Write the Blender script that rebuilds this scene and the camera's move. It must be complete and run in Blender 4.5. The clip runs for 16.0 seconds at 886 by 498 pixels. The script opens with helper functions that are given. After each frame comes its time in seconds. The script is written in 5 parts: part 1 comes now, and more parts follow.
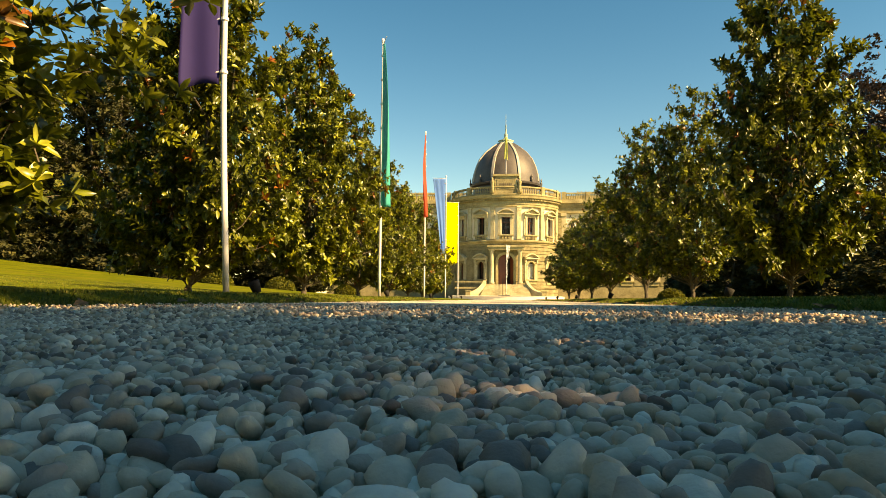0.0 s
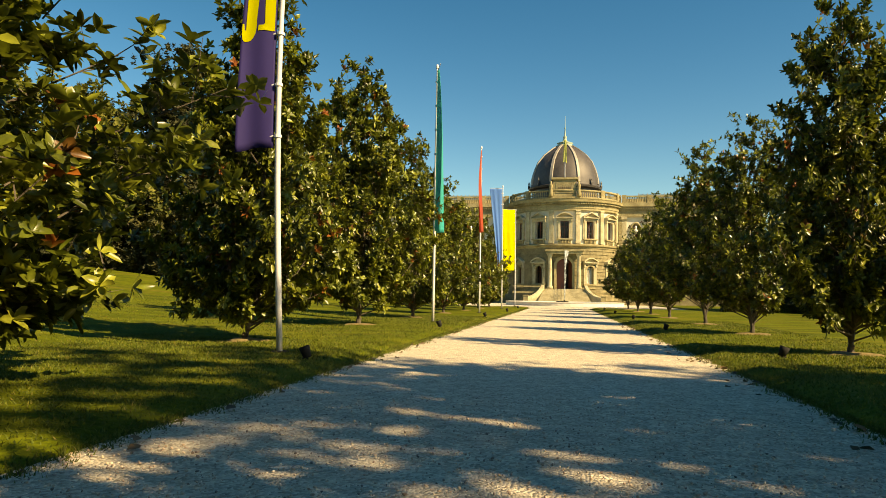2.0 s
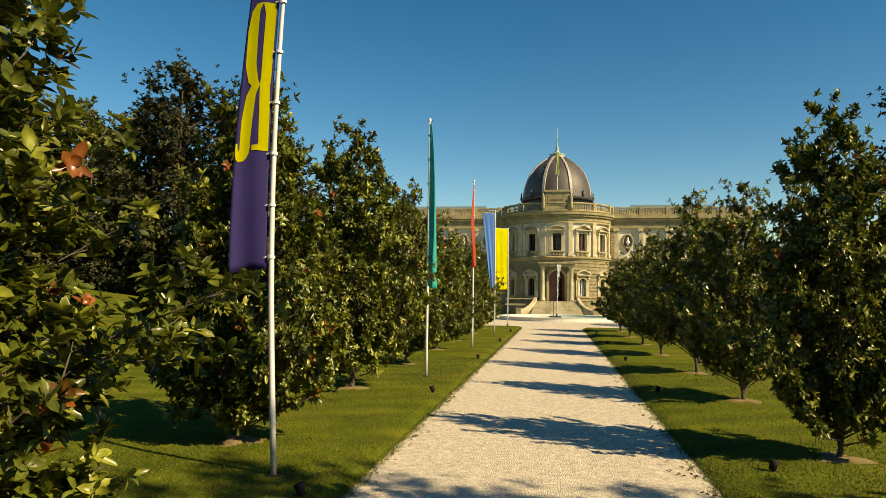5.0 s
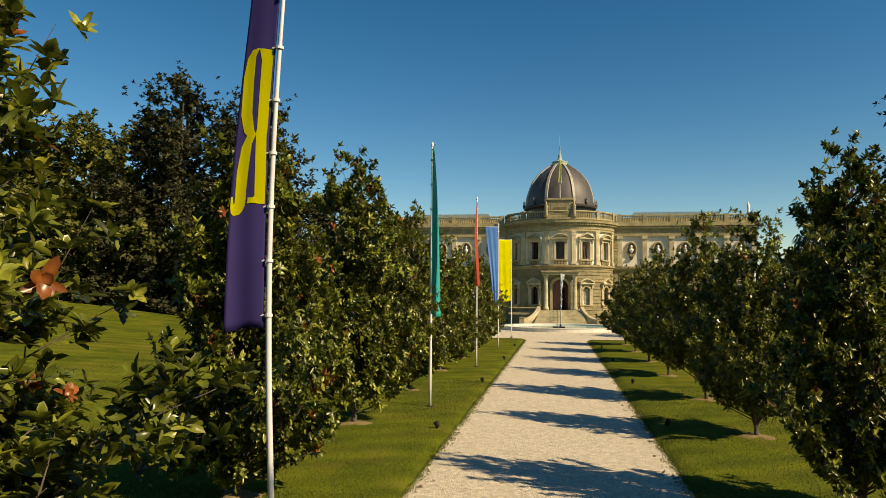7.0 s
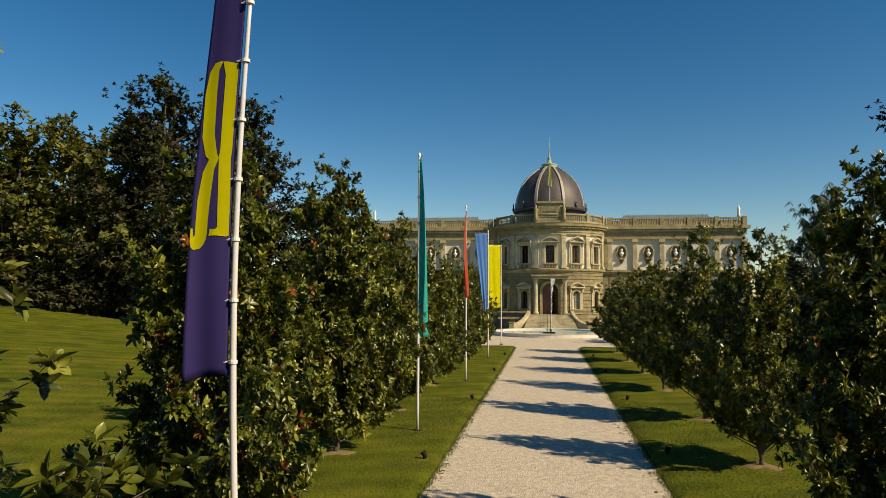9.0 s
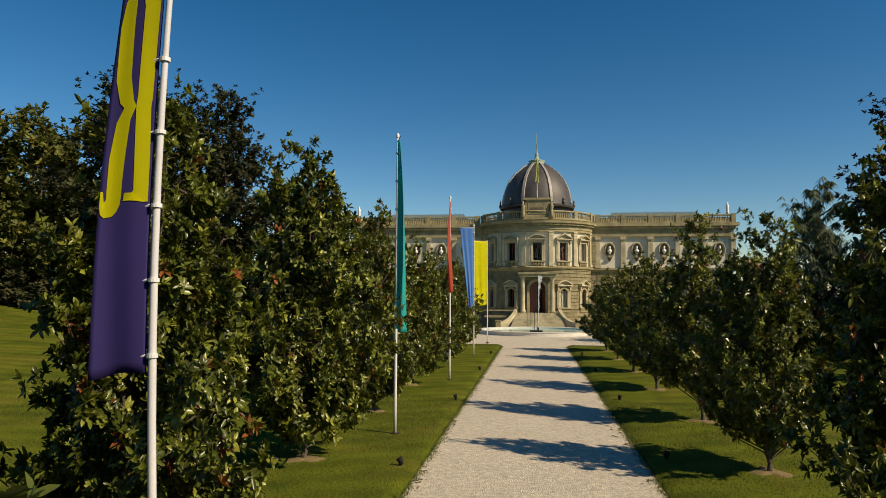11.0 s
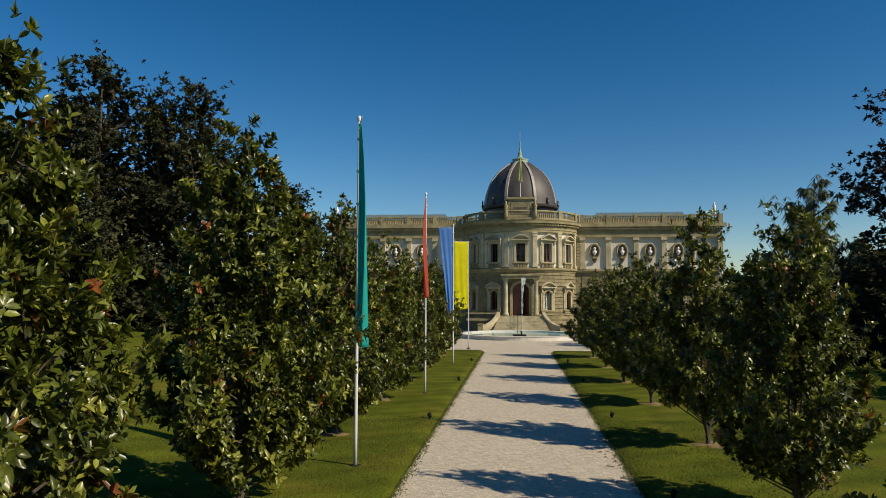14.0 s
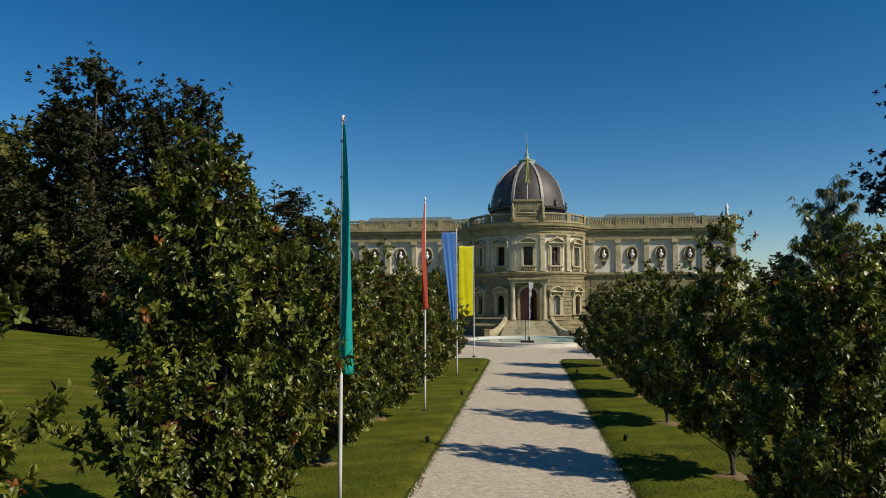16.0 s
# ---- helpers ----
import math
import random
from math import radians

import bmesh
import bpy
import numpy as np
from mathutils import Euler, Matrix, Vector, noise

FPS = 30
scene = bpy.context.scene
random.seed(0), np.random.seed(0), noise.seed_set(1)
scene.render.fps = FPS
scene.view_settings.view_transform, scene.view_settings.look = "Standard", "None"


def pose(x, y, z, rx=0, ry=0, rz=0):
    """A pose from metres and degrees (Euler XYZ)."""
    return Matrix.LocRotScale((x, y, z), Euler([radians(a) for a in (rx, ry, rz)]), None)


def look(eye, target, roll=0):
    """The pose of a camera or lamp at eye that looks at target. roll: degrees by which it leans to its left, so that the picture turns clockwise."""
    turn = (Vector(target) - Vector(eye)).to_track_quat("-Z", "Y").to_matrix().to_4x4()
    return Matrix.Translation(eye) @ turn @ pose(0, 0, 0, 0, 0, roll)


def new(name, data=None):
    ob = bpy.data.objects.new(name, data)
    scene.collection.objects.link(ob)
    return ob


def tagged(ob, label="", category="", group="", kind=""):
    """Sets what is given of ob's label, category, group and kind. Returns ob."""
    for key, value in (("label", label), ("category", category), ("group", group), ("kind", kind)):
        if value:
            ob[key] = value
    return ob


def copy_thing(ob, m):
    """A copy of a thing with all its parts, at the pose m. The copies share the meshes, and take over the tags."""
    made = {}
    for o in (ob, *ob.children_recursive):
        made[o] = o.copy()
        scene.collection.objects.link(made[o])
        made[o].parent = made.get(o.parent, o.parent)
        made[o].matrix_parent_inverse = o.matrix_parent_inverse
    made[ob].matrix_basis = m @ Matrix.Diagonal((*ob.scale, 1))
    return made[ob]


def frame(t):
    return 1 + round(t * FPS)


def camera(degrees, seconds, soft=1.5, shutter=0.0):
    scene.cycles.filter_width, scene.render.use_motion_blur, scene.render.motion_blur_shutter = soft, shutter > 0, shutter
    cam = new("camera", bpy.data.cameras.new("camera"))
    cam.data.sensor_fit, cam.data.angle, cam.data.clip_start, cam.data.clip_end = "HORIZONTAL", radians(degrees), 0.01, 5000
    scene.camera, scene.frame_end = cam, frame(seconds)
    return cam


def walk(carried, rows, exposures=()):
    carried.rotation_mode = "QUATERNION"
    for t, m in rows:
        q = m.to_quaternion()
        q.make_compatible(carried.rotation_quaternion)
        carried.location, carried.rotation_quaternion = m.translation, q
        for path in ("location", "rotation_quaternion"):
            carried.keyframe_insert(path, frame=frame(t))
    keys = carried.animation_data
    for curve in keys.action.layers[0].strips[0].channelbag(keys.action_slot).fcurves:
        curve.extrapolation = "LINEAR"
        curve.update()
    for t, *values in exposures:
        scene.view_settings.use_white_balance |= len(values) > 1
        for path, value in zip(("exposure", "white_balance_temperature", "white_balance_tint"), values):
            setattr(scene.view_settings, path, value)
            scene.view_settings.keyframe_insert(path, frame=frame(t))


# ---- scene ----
cam = camera(65.4, 16.0, soft=0.7)
PATH = [
    (0, (-0.284, -0.288, -0.035), (-0.458, 1.699, 0.109), 0.5),
    (0.5, (-0.265, -0.263, -0.019), (-0.524, 1.715, 0.122), 0.6),
    (1, (-0.147, -0.281, 0.195), (-0.511, 1.681, 0.329), 1.2),
    (1.5, (-0.078, -0.352, 0.596), (-0.417, 1.615, 0.727), 1.2),
    (2, (-0.047, -0.504, 1.043), (-0.391, 1.462, 1.175), 1.0),
    (2.5, (-0.039, -0.607, 1.471), (-0.379, 1.36, 1.6), 1.1),
    (3, (-0.059, -0.669, 1.814), (-0.384, 1.3, 1.94), 0.9),
    (3.5, (-0.046, -0.695, 2.115), (-0.364, 1.275, 2.243), 0.9),
    (4, (-0.081, -0.676, 2.464), (-0.375, 1.298, 2.594), 1.0),
    (4.5, (-0.14, -0.635, 2.793), (-0.424, 1.34, 2.925), 0.9),
    (5, (-0.06, -0.701, 3.197), (-0.383, 1.269, 3.324), 0.8),
    (7.5, (-0.199, -0.1, 4.32), (-0.534, 1.867, 4.457), 0.3),
    (8, (-0.186, 0.079, 4.525), (-0.539, 2.043, 4.659), 0.3),
    (8.5, (-0.247, 0.46, 4.692), (-0.59, 2.426, 4.827), 0.2),
    (9, (-0.343, 0.942, 4.793), (-0.641, 2.915, 4.929), 0.3),
    (11.5, (-0.387, 3.355, 4.47), (-0.648, 5.333, 4.605), 0.3),
    (12, (-0.365, 3.878, 4.428), (-0.627, 5.857, 4.56), 0.3),
    (12.5, (-0.383, 4.44, 4.393), (-0.622, 6.421, 4.527), 0.2),
    (13, (-0.389, 4.974, 4.436), (-0.618, 6.956, 4.575), 0.2),
    (13.5, (-0.371, 5.518, 4.602), (-0.603, 7.499, 4.738), 0.3),
    (14, (-0.377, 6.06, 4.753), (-0.591, 8.044, 4.892), 0.2),
    (14.5, (-0.352, 6.56, 4.863), (-0.582, 8.542, 5.003), 0.1),
    (15, (-0.305, 7.068, 4.96), (-0.536, 9.049, 5.099), 0.1),
    (15.5, (-0.277, 7.639, 5.102), (-0.503, 9.622, 5.24), 0.0),
    (16, (-0.216, 8.125, 5.215), (-0.454, 10.106, 5.358), -0.1),
]
walk(cam, [(t, look(eye, target, roll)) for t, eye, target, roll in PATH],
     exposures=[(0, 1.46, 16400, 13), (1.0, 1.28, 14300, 12), (2.5, 0.88, 10300, 7), (5, 0.62, 9000, 7), (9, 0.18, 7650, 12), (12, 0.03, 6980, 12), (16, -0.11, 6280, 11)])

# ---- light ----
SUN_AZ, SUN_EL = radians(112), radians(38)
world = bpy.data.worlds.new("sky")
scene.world = world
world.use_nodes = True
wn = world.node_tree.nodes
sky = wn.new("ShaderNodeTexSky")
sky.sky_type, sky.sun_disc = "NISHITA", False
sky.sun_elevation, sky.sun_rotation = SUN_EL, SUN_AZ
sky.air_density, sky.dust_density, sky.ozone_density = 1.0, 0.35, 1.5
sky.altitude = 800
deep = wn.new("ShaderNodeHueSaturation")
rich = wn.new("ShaderNodeGamma")
rich.inputs[1].default_value = 1.2
deep.inputs["Hue"].default_value, deep.inputs["Saturation"].default_value = 0.4964, 1.33
world.node_tree.links.new(sky.outputs[0], rich.inputs[0])
world.node_tree.links.new(rich.outputs[0], deep.inputs["Color"])
world.node_tree.links.new(deep.outputs[0], wn["Background"].inputs[0])
wn["Background"].inputs[1].default_value = 0.065
sun_data = bpy.data.lights.new("sun", "SUN")
sun_data.energy, sun_data.angle, sun_data.color = 5.0, radians(0.55), (1.0, 0.87, 0.665)
sun = new("sun", sun_data)
sun_dir = Vector((math.sin(SUN_AZ) * math.cos(SUN_EL), math.cos(SUN_AZ) * math.cos(SUN_EL), math.sin(SUN_EL)))
sun.matrix_world = look(sun_dir * 200, (0, 0, 0))


# ---- materials ----
def mat(name, c1, c2, rough=0.8, scale=4.0, fine=60.0, bump=0.3, depth=0.01, metal=0.0, by="", spread=0.15, translucent=0.0, spec=0.5, stretch=None):
    """Two colours mixed by noise at two scales, fine relief, and where asked a change from piece to piece."""
    m = bpy.data.materials.new(name)
    m.use_nodes = True
    nt = m.node_tree
    n, l = nt.nodes, nt.links
    p = n["Principled BSDF"]
    p.inputs["Roughness"].default_value, p.inputs["Metallic"].default_value = rough, metal
    p.inputs["Specular IOR Level"].default_value = spec
    co = n.new("ShaderNodeTexCoord").outputs["Object"]
    if stretch:
        mp = n.new("ShaderNodeMapping")
        mp.inputs["Scale"].default_value = stretch
        l.new(co, mp.inputs[0])
        co = mp.outputs[0]
    a, b = n.new("ShaderNodeTexNoise"), n.new("ShaderNodeTexNoise")
    for tex, s, d in ((a, scale, 5.0), (b, fine, 3.0)):
        tex.inputs["Scale"].default_value, tex.inputs["Detail"].default_value = s, d
        l.new(co, tex.inputs["Vector"])
    add = n.new("ShaderNodeMath")
    add.operation = "MULTIPLY_ADD"
    add.inputs[1].default_value = 0.45
    l.new(b.outputs[0], add.inputs[0])
    half = n.new("ShaderNodeMath")
    half.operation = "MULTIPLY"
    half.inputs[1].default_value = 0.55
    l.new(a.outputs[0], half.inputs[0])
    l.new(half.outputs[0], add.inputs[2])
    ramp = n.new("ShaderNodeValToRGB")
    ramp.color_ramp.elements[0].position, ramp.color_ramp.elements[1].position = 0.36, 0.64
    ramp.color_ramp.elements[0].color, ramp.color_ramp.elements[1].color = (*c1, 1), (*c2, 1)
    l.new(add.outputs[0], ramp.inputs[0])
    colour = ramp.outputs[0]
    if by:
        src = n.new("ShaderNodeObjectInfo").outputs["Random"] if by == "object" else n.new("ShaderNodeNewGeometry").outputs["Random Per Island"]
        rng = n.new("ShaderNodeMapRange")
        rng.inputs[3].default_value, rng.inputs[4].default_value = 1 - spread, 1 + spread
        l.new(src, rng.inputs[0])
        hsv = n.new("ShaderNodeHueSaturation")
        l.new(rng.outputs[0], hsv.inputs["Value"])
        l.new(colour, hsv.inputs["Color"])
        colour = hsv.outputs[0]
    l.new(colour, p.inputs["Base Color"])
    if bump:
        bp = n.new("ShaderNodeBump")
        bp.inputs["Strength"].default_value, bp.inputs["Distance"].default_value = bump, depth
        l.new(b.outputs[0], bp.inputs["Height"])
        l.new(bp.outputs[0], p.inputs["Normal"])
    if translucent:
        tr, mx = n.new("ShaderNodeBsdfTranslucent"), n.new("ShaderNodeMixShader")
        l.new(colour, tr.inputs[0])
        mx.inputs[0].default_value = translucent
        l.new(p.outputs[0], mx.inputs[1])
        l.new(tr.outputs[0], mx.inputs[2])
        l.new(mx.outputs[0], n["Material Output"].inputs[0])
    return m


def leaf_mat(name, stops, rough=0.35, translucent=0.25, patch=0.9, swing=0.4):
    """Foliage: each leaf takes its own colour from a ramp."""
    m = bpy.data.materials.new(name)
    m.use_nodes = True
    n, l = m.node_tree.nodes, m.node_tree.links
    p = n["Principled BSDF"]
    p.inputs["Roughness"].default_value = rough
    geo = n.new("ShaderNodeNewGeometry")
    ramp = n.new("ShaderNodeValToRGB")
    els = ramp.color_ramp.elements
    while len(els) < len(stops):
        els.new(0.5)
    for e, (pos, col) in zip(els, stops):
        e.position, e.color = pos, (*col, 1)
    l.new(geo.outputs["Random Per Island"], ramp.inputs[0])
    tex = n.new("ShaderNodeTexNoise")
    tex.inputs["Scale"].default_value = patch
    l.new(n.new("ShaderNodeTexCoord").outputs["Object"], tex.inputs["Vector"])
    rng = n.new("ShaderNodeMapRange")
    rng.inputs[1].default_value, rng.inputs[2].default_value = 0.25, 0.75
    rng.inputs[3].default_value, rng.inputs[4].default_value = 1 - swing, 1 + swing
    l.new(tex.outputs[0], rng.inputs[0])
    small = n.new("ShaderNodeTexNoise")
    small.inputs["Scale"].default_value = 12.0
    l.new(n["Texture Coordinate"].outputs["Object"], small.inputs["Vector"])
    each = n.new("ShaderNodeMapRange")
    each.inputs[1].default_value, each.inputs[2].default_value = 0.3, 0.7
    each.inputs[3].default_value, each.inputs[4].default_value = 0.7, 1.3
    l.new(small.outputs[0], each.inputs[0])
    both = n.new("ShaderNodeMath")
    both.operation = "MULTIPLY"
    l.new(rng.outputs[0], both.inputs[0])
    l.new(each.outputs[0], both.inputs[1])
    hsv = n.new("ShaderNodeHueSaturation")
    l.new(both.outputs[0], hsv.inputs["Value"])
    l.new(ramp.outputs[0], hsv.inputs["Color"])
    l.new(hsv.outputs[0], p.inputs["Base Color"])
    tr, mx = n.new("ShaderNodeBsdfTranslucent"), n.new("ShaderNodeMixShader")
    l.new(hsv.outputs[0], tr.inputs[0])
    mx.inputs[0].default_value = translucent
    l.new(p.outputs[0], mx.inputs[1])
    l.new(tr.outputs[0], mx.inputs[2])
    l.new(mx.outputs[0], n["Material Output"].inputs[0])
    return m


M_LAWN = mat("lawn", (0.045, 0.064, 0.005), (0.120, 0.138, 0.011), 0.95, 0.5, 13, 0.9, 0.05, spec=0.08)
# faint stripes left by mowing
ln = M_LAWN.node_tree
stripe = ln.nodes.new("ShaderNodeTexWave")
stripe.inputs["Scale"].default_value, stripe.inputs["Distortion"].default_value, stripe.inputs["Detail"].default_value = 0.22, 2.5, 3
turn = ln.nodes.new("ShaderNodeMapping")
turn.inputs["Rotation"].default_value = (0, 0, radians(62))
ln.links.new(ln.nodes["Texture Coordinate"].outputs["Object"], turn.inputs[0])
ln.links.new(turn.outputs[0], stripe.inputs["Vector"])
tone = ln.nodes.new("ShaderNodeMapRange")
tone.inputs[3].default_value, tone.inputs[4].default_value = 0.87, 1.1
ln.links.new(stripe.outputs["Fac"], tone.inputs[0])
lh = ln.nodes.new("ShaderNodeHueSaturation")
ln.links.new(tone.outputs[0], lh.inputs["Value"])
dry = ln.nodes.new("ShaderNodeTexNoise")
dry.inputs["Scale"].default_value, dry.inputs["Detail"].default_value, dry.inputs["Roughness"].default_value = 0.38, 6, 0.7
ln.links.new(ln.nodes["Texture Coordinate"].outputs["Object"], dry.inputs["Vector"])
worn = ln.nodes.new("ShaderNodeMapRange")
worn.inputs[1].default_value, worn.inputs[2].default_value, worn.inputs[4].default_value = 0.50, 0.72, 0.7
ln.links.new(dry.outputs[0], worn.inputs[0])
straw = ln.nodes.new("ShaderNodeMixRGB")
straw.inputs[2].default_value = (0.165, 0.135, 0.022, 1)
ln.links.new(worn.outputs[0], straw.inputs[0])
ln.links.new(ln.nodes["Color Ramp"].outputs[0], straw.inputs[1])
ln.links.new(straw.outputs[0], lh.inputs["Color"])
ln.links.new(lh.outputs[0], ln.nodes["Principled BSDF"].inputs["Base Color"])
M_GRASS = leaf_mat("grass_blades", [(0, (0.06, 0.09, 0.009)), (0.5, (0.10, 0.13, 0.013)), (0.9, (0.15, 0.16, 0.020)), (1, (0.20, 0.16, 0.04))], 0.75, 0.3)
M_STONE = mat("sandstone", (0.19, 0.158, 0.078), (0.41, 0.355, 0.195), 0.85, 0.9, 7, 0.35, 0.04)
M_STONE_PALE = mat("dressed_pale_stone", (0.30, 0.26, 0.155), (0.57, 0.51, 0.34), 0.85, 0.9, 7, 0.3, 0.03)
M_STONE_RUST = mat("rusticated_stone", (0.14, 0.118, 0.06), (0.31, 0.268, 0.15), 0.85, 1.1, 6, 0.45, 0.05)
M_PLASTER = mat("pale_plaster", (0.60, 0.56, 0.45), (0.71, 0.67, 0.55), 0.85, 0.5, 12, 0.1, 0.01)
M_SLATE = mat("dome_lead", (0.046, 0.041, 0.038), (0.085, 0.075, 0.070), 0.55, 0.7, 6, 0.15, 0.02, metal=0.1)
M_RIB = mat("dome_rib", (0.26, 0.24, 0.21), (0.36, 0.33, 0.29), 0.5, 1, 10, 0.1)
M_COPPER = mat("green_copper", (0.22, 0.30, 0.24), (0.33, 0.40, 0.31), 0.6, 2, 20, 0.1)
M_POLE = mat("white_pole_paint", (0.58, 0.58, 0.59), (0.68, 0.68, 0.69), 0.35, 1.5, 40, 0.05, 0.002)
M_BARK = mat("bark", (0.055, 0.045, 0.034), (0.12, 0.10, 0.075), 0.95, 6, 40, 0.8, 0.02)
M_SOIL = mat("bare_soil", (0.13, 0.095, 0.038), (0.23, 0.17, 0.070), 0.95, 3, 50, 0.8, 0.02)
M_MAG = leaf_mat("magnolia_leaf", [(0, (0.25, 0.08, 0.02)), (0.022, (0.15, 0.06, 0.015)), (0.035, (0.043, 0.054, 0.008)), (0.45, (0.086, 0.108, 0.015)), (0.75, (0.155, 0.180, 0.025)), (1, (0.27, 0.28, 0.043))], 0.33, 0.26, 1.9, 0.45)
M_FARDARK = leaf_mat("dark_foliage", [(0, (0.020, 0.024, 0.006)), (0.6, (0.038, 0.042, 0.010)), (1, (0.075, 0.070, 0.015))], 0.8, 0.2)
M_FARGREEN = leaf_mat("light_foliage", [(0, (0.055, 0.068, 0.009)), (0.6, (0.11, 0.12, 0.014)), (1, (0.18, 0.168, 0.024))], 0.75, 0.3)
M_COPPERLEAF = leaf_mat("copper_foliage", [(0, (0.022, 0.014, 0.012)), (0.6, (0.040, 0.024, 0.018)), (1, (0.07, 0.045, 0.025))], 0.5, 0.2)
M_WILLOW = leaf_mat("grey_green_foliage", [(0, (0.08, 0.105, 0.05)), (0.6, (0.13, 0.16, 0.075)), (1, (0.20, 0.22, 0.10))], 0.7, 0.35)
M_DARK = mat("dark_metal", (0.010, 0.010, 0.010), (0.022, 0.022, 0.021), 0.8, 5, 50, 0.1, spec=0.2)


# ---- mesh helpers ----
def mesh_np(name, verts, faces, smooth=False):
    """A mesh from arrays of corners and of faces with one count of corners."""
    verts, faces = np.asarray(verts, np.float32), np.asarray(faces, np.int32)
    me = bpy.data.meshes.new(name)
    k = faces.shape[1]
    me.vertices.add(len(verts))
    me.vertices.foreach_set("co", verts.ravel())
    me.loops.add(faces.size)
    me.loops.foreach_set("vertex_index", faces.ravel())
    me.polygons.add(len(faces))
    me.polygons.foreach_set("loop_start", np.arange(0, faces.size, k, dtype=np.int32))
    if smooth:
        me.polygons.foreach_set("use_smooth", np.ones(len(faces), bool))
    me.update(calc_edges=True)
    return me


def part(name, bm, material, parent=None, label="", smooth=False):
    """Links a bmesh, or a mesh, as one object under a thing or a part."""
    if isinstance(bm, bmesh.types.BMesh):
        me = bpy.data.meshes.new(name)
        bmesh.ops.recalc_face_normals(bm, faces=bm.faces)
        if smooth:
            for f in bm.faces:
                f.smooth = True
        bm.to_mesh(me)
        bm.free()
    else:
        me = bm
    if not me.materials:
        me.materials.append(material)
    ob = new(name, me)
    ob.parent = parent
    return tagged(ob, label)


def thing(name, m, label, category, group="", kind=""):
    ob = new(name)
    ob.matrix_basis = m
    ob.empty_display_size = 0.2
    return tagged(ob, label, category, group, kind)


def box(bm, x0, x1, y0, y1, z0, z1):
    v = [bm.verts.new((x, y, z)) for z in (z0, z1) for y in (y0, y1) for x in (x0, x1)]
    for q in ((0, 2, 3, 1), (4, 5, 7, 6), (0, 1, 5, 4), (2, 6, 7, 3), (0, 4, 6, 2), (1, 3, 7, 5)):
        bm.faces.new([v[i] for i in q])
    return bm


def lathe(bm, profile, seg=24, a0=0.0, a1=2 * math.pi, cx=0.0, cy=0.0):
    """Turns (radius, height) round the upright line at cx, cy; angle 0 looks to -y, positive to +x."""
    full = abs(a1 - a0 - 2 * math.pi) < 1e-6
    rows = []
    for i in range(seg if full else seg + 1):
        a = a0 + (a1 - a0) * i / seg
        rows.append([bm.verts.new((cx + r * math.sin(a), cy - r * math.cos(a), z)) for r, z in profile])
    for i in range(seg):
        p, q = rows[i], rows[(i + 1) % len(rows)]
        for j in range(len(profile) - 1):
            bm.faces.new((p[j], q[j], q[j + 1], p[j + 1]))
    return bm


def arc_block(bm, r0, r1, z0, z1, a0, a1, seg=4, cx=0.0, cy=0.0):
    """A block of curved wall between two radii, heights and angles (radians)."""
    rows = []
    for i in range(seg + 1):
        a = a0 + (a1 - a0) * i / seg
        s, c = math.sin(a), -math.cos(a)
        rows.append([bm.verts.new((cx + r * s, cy + r * c, z)) for r, z in ((r0, z0), (r1, z0), (r1, z1), (r0, z1))])
    for p, q in zip(rows, rows[1:]):
        for j in range(4):
            k = (j + 1) % 4
            bm.faces.new((p[j], q[j], q[k], p[k]))
    bm.faces.new(rows[0][::-1])
    bm.faces.new(rows[-1])
    return bm


def tube(bm, pts, radii, seg=8):
    """A tapering tube along points."""
    rows = []
    for i, p in enumerate(pts):
        d = (pts[min(i + 1, len(pts) - 1)] - pts[max(i - 1, 0)]).normalized()
        u = d.orthogonal().normalized()
        w = d.cross(u)
        rows.append([bm.verts.new(p + radii[i] * (math.cos(k * 2 * math.pi / seg) * u + math.sin(k * 2 * math.pi / seg) * w)) for k in range(seg)])
    for p, q in zip(rows, rows[1:]):
        for k in range(seg):
            bm.faces.new((p[k], p[(k + 1) % seg], q[(k + 1) % seg], q[k]))
    bm.faces.new(rows[0][::-1])
    bm.faces.new(rows[-1])
    return bm


# ---- ground ----
X0, X1, Y_END, GRAVEL = -3.45, 2.70, 69.0, -0.11


def in_gravel(x, y):
    return (X0 <= x <= X1 and y < Y_END + 0.1) or (Y_END <= y <= 111 and -13 <= x <= 13)


def ground_z(x, y):
    """The lawn: level by the path, rising to the far left."""
    z = 0.0
    if x < -8:
        z = 2.4 * min((-x - 8) / 31, 1.9) ** 1.4 * min(max((85 - y) / 25, 0.0), 1.0)
    if y < Y_END and X0 - 0.45 < x < X1 + 0.45:
        z = -0.095 * (1 - max(X0 - x, x - X1, 0) / 0.45) ** 1.6
    z += 0.03 * math.sin(x * 0.7 + 1.3) * math.sin(y * 0.41) * min(1, abs(x + 0.4) / 12)
    return z


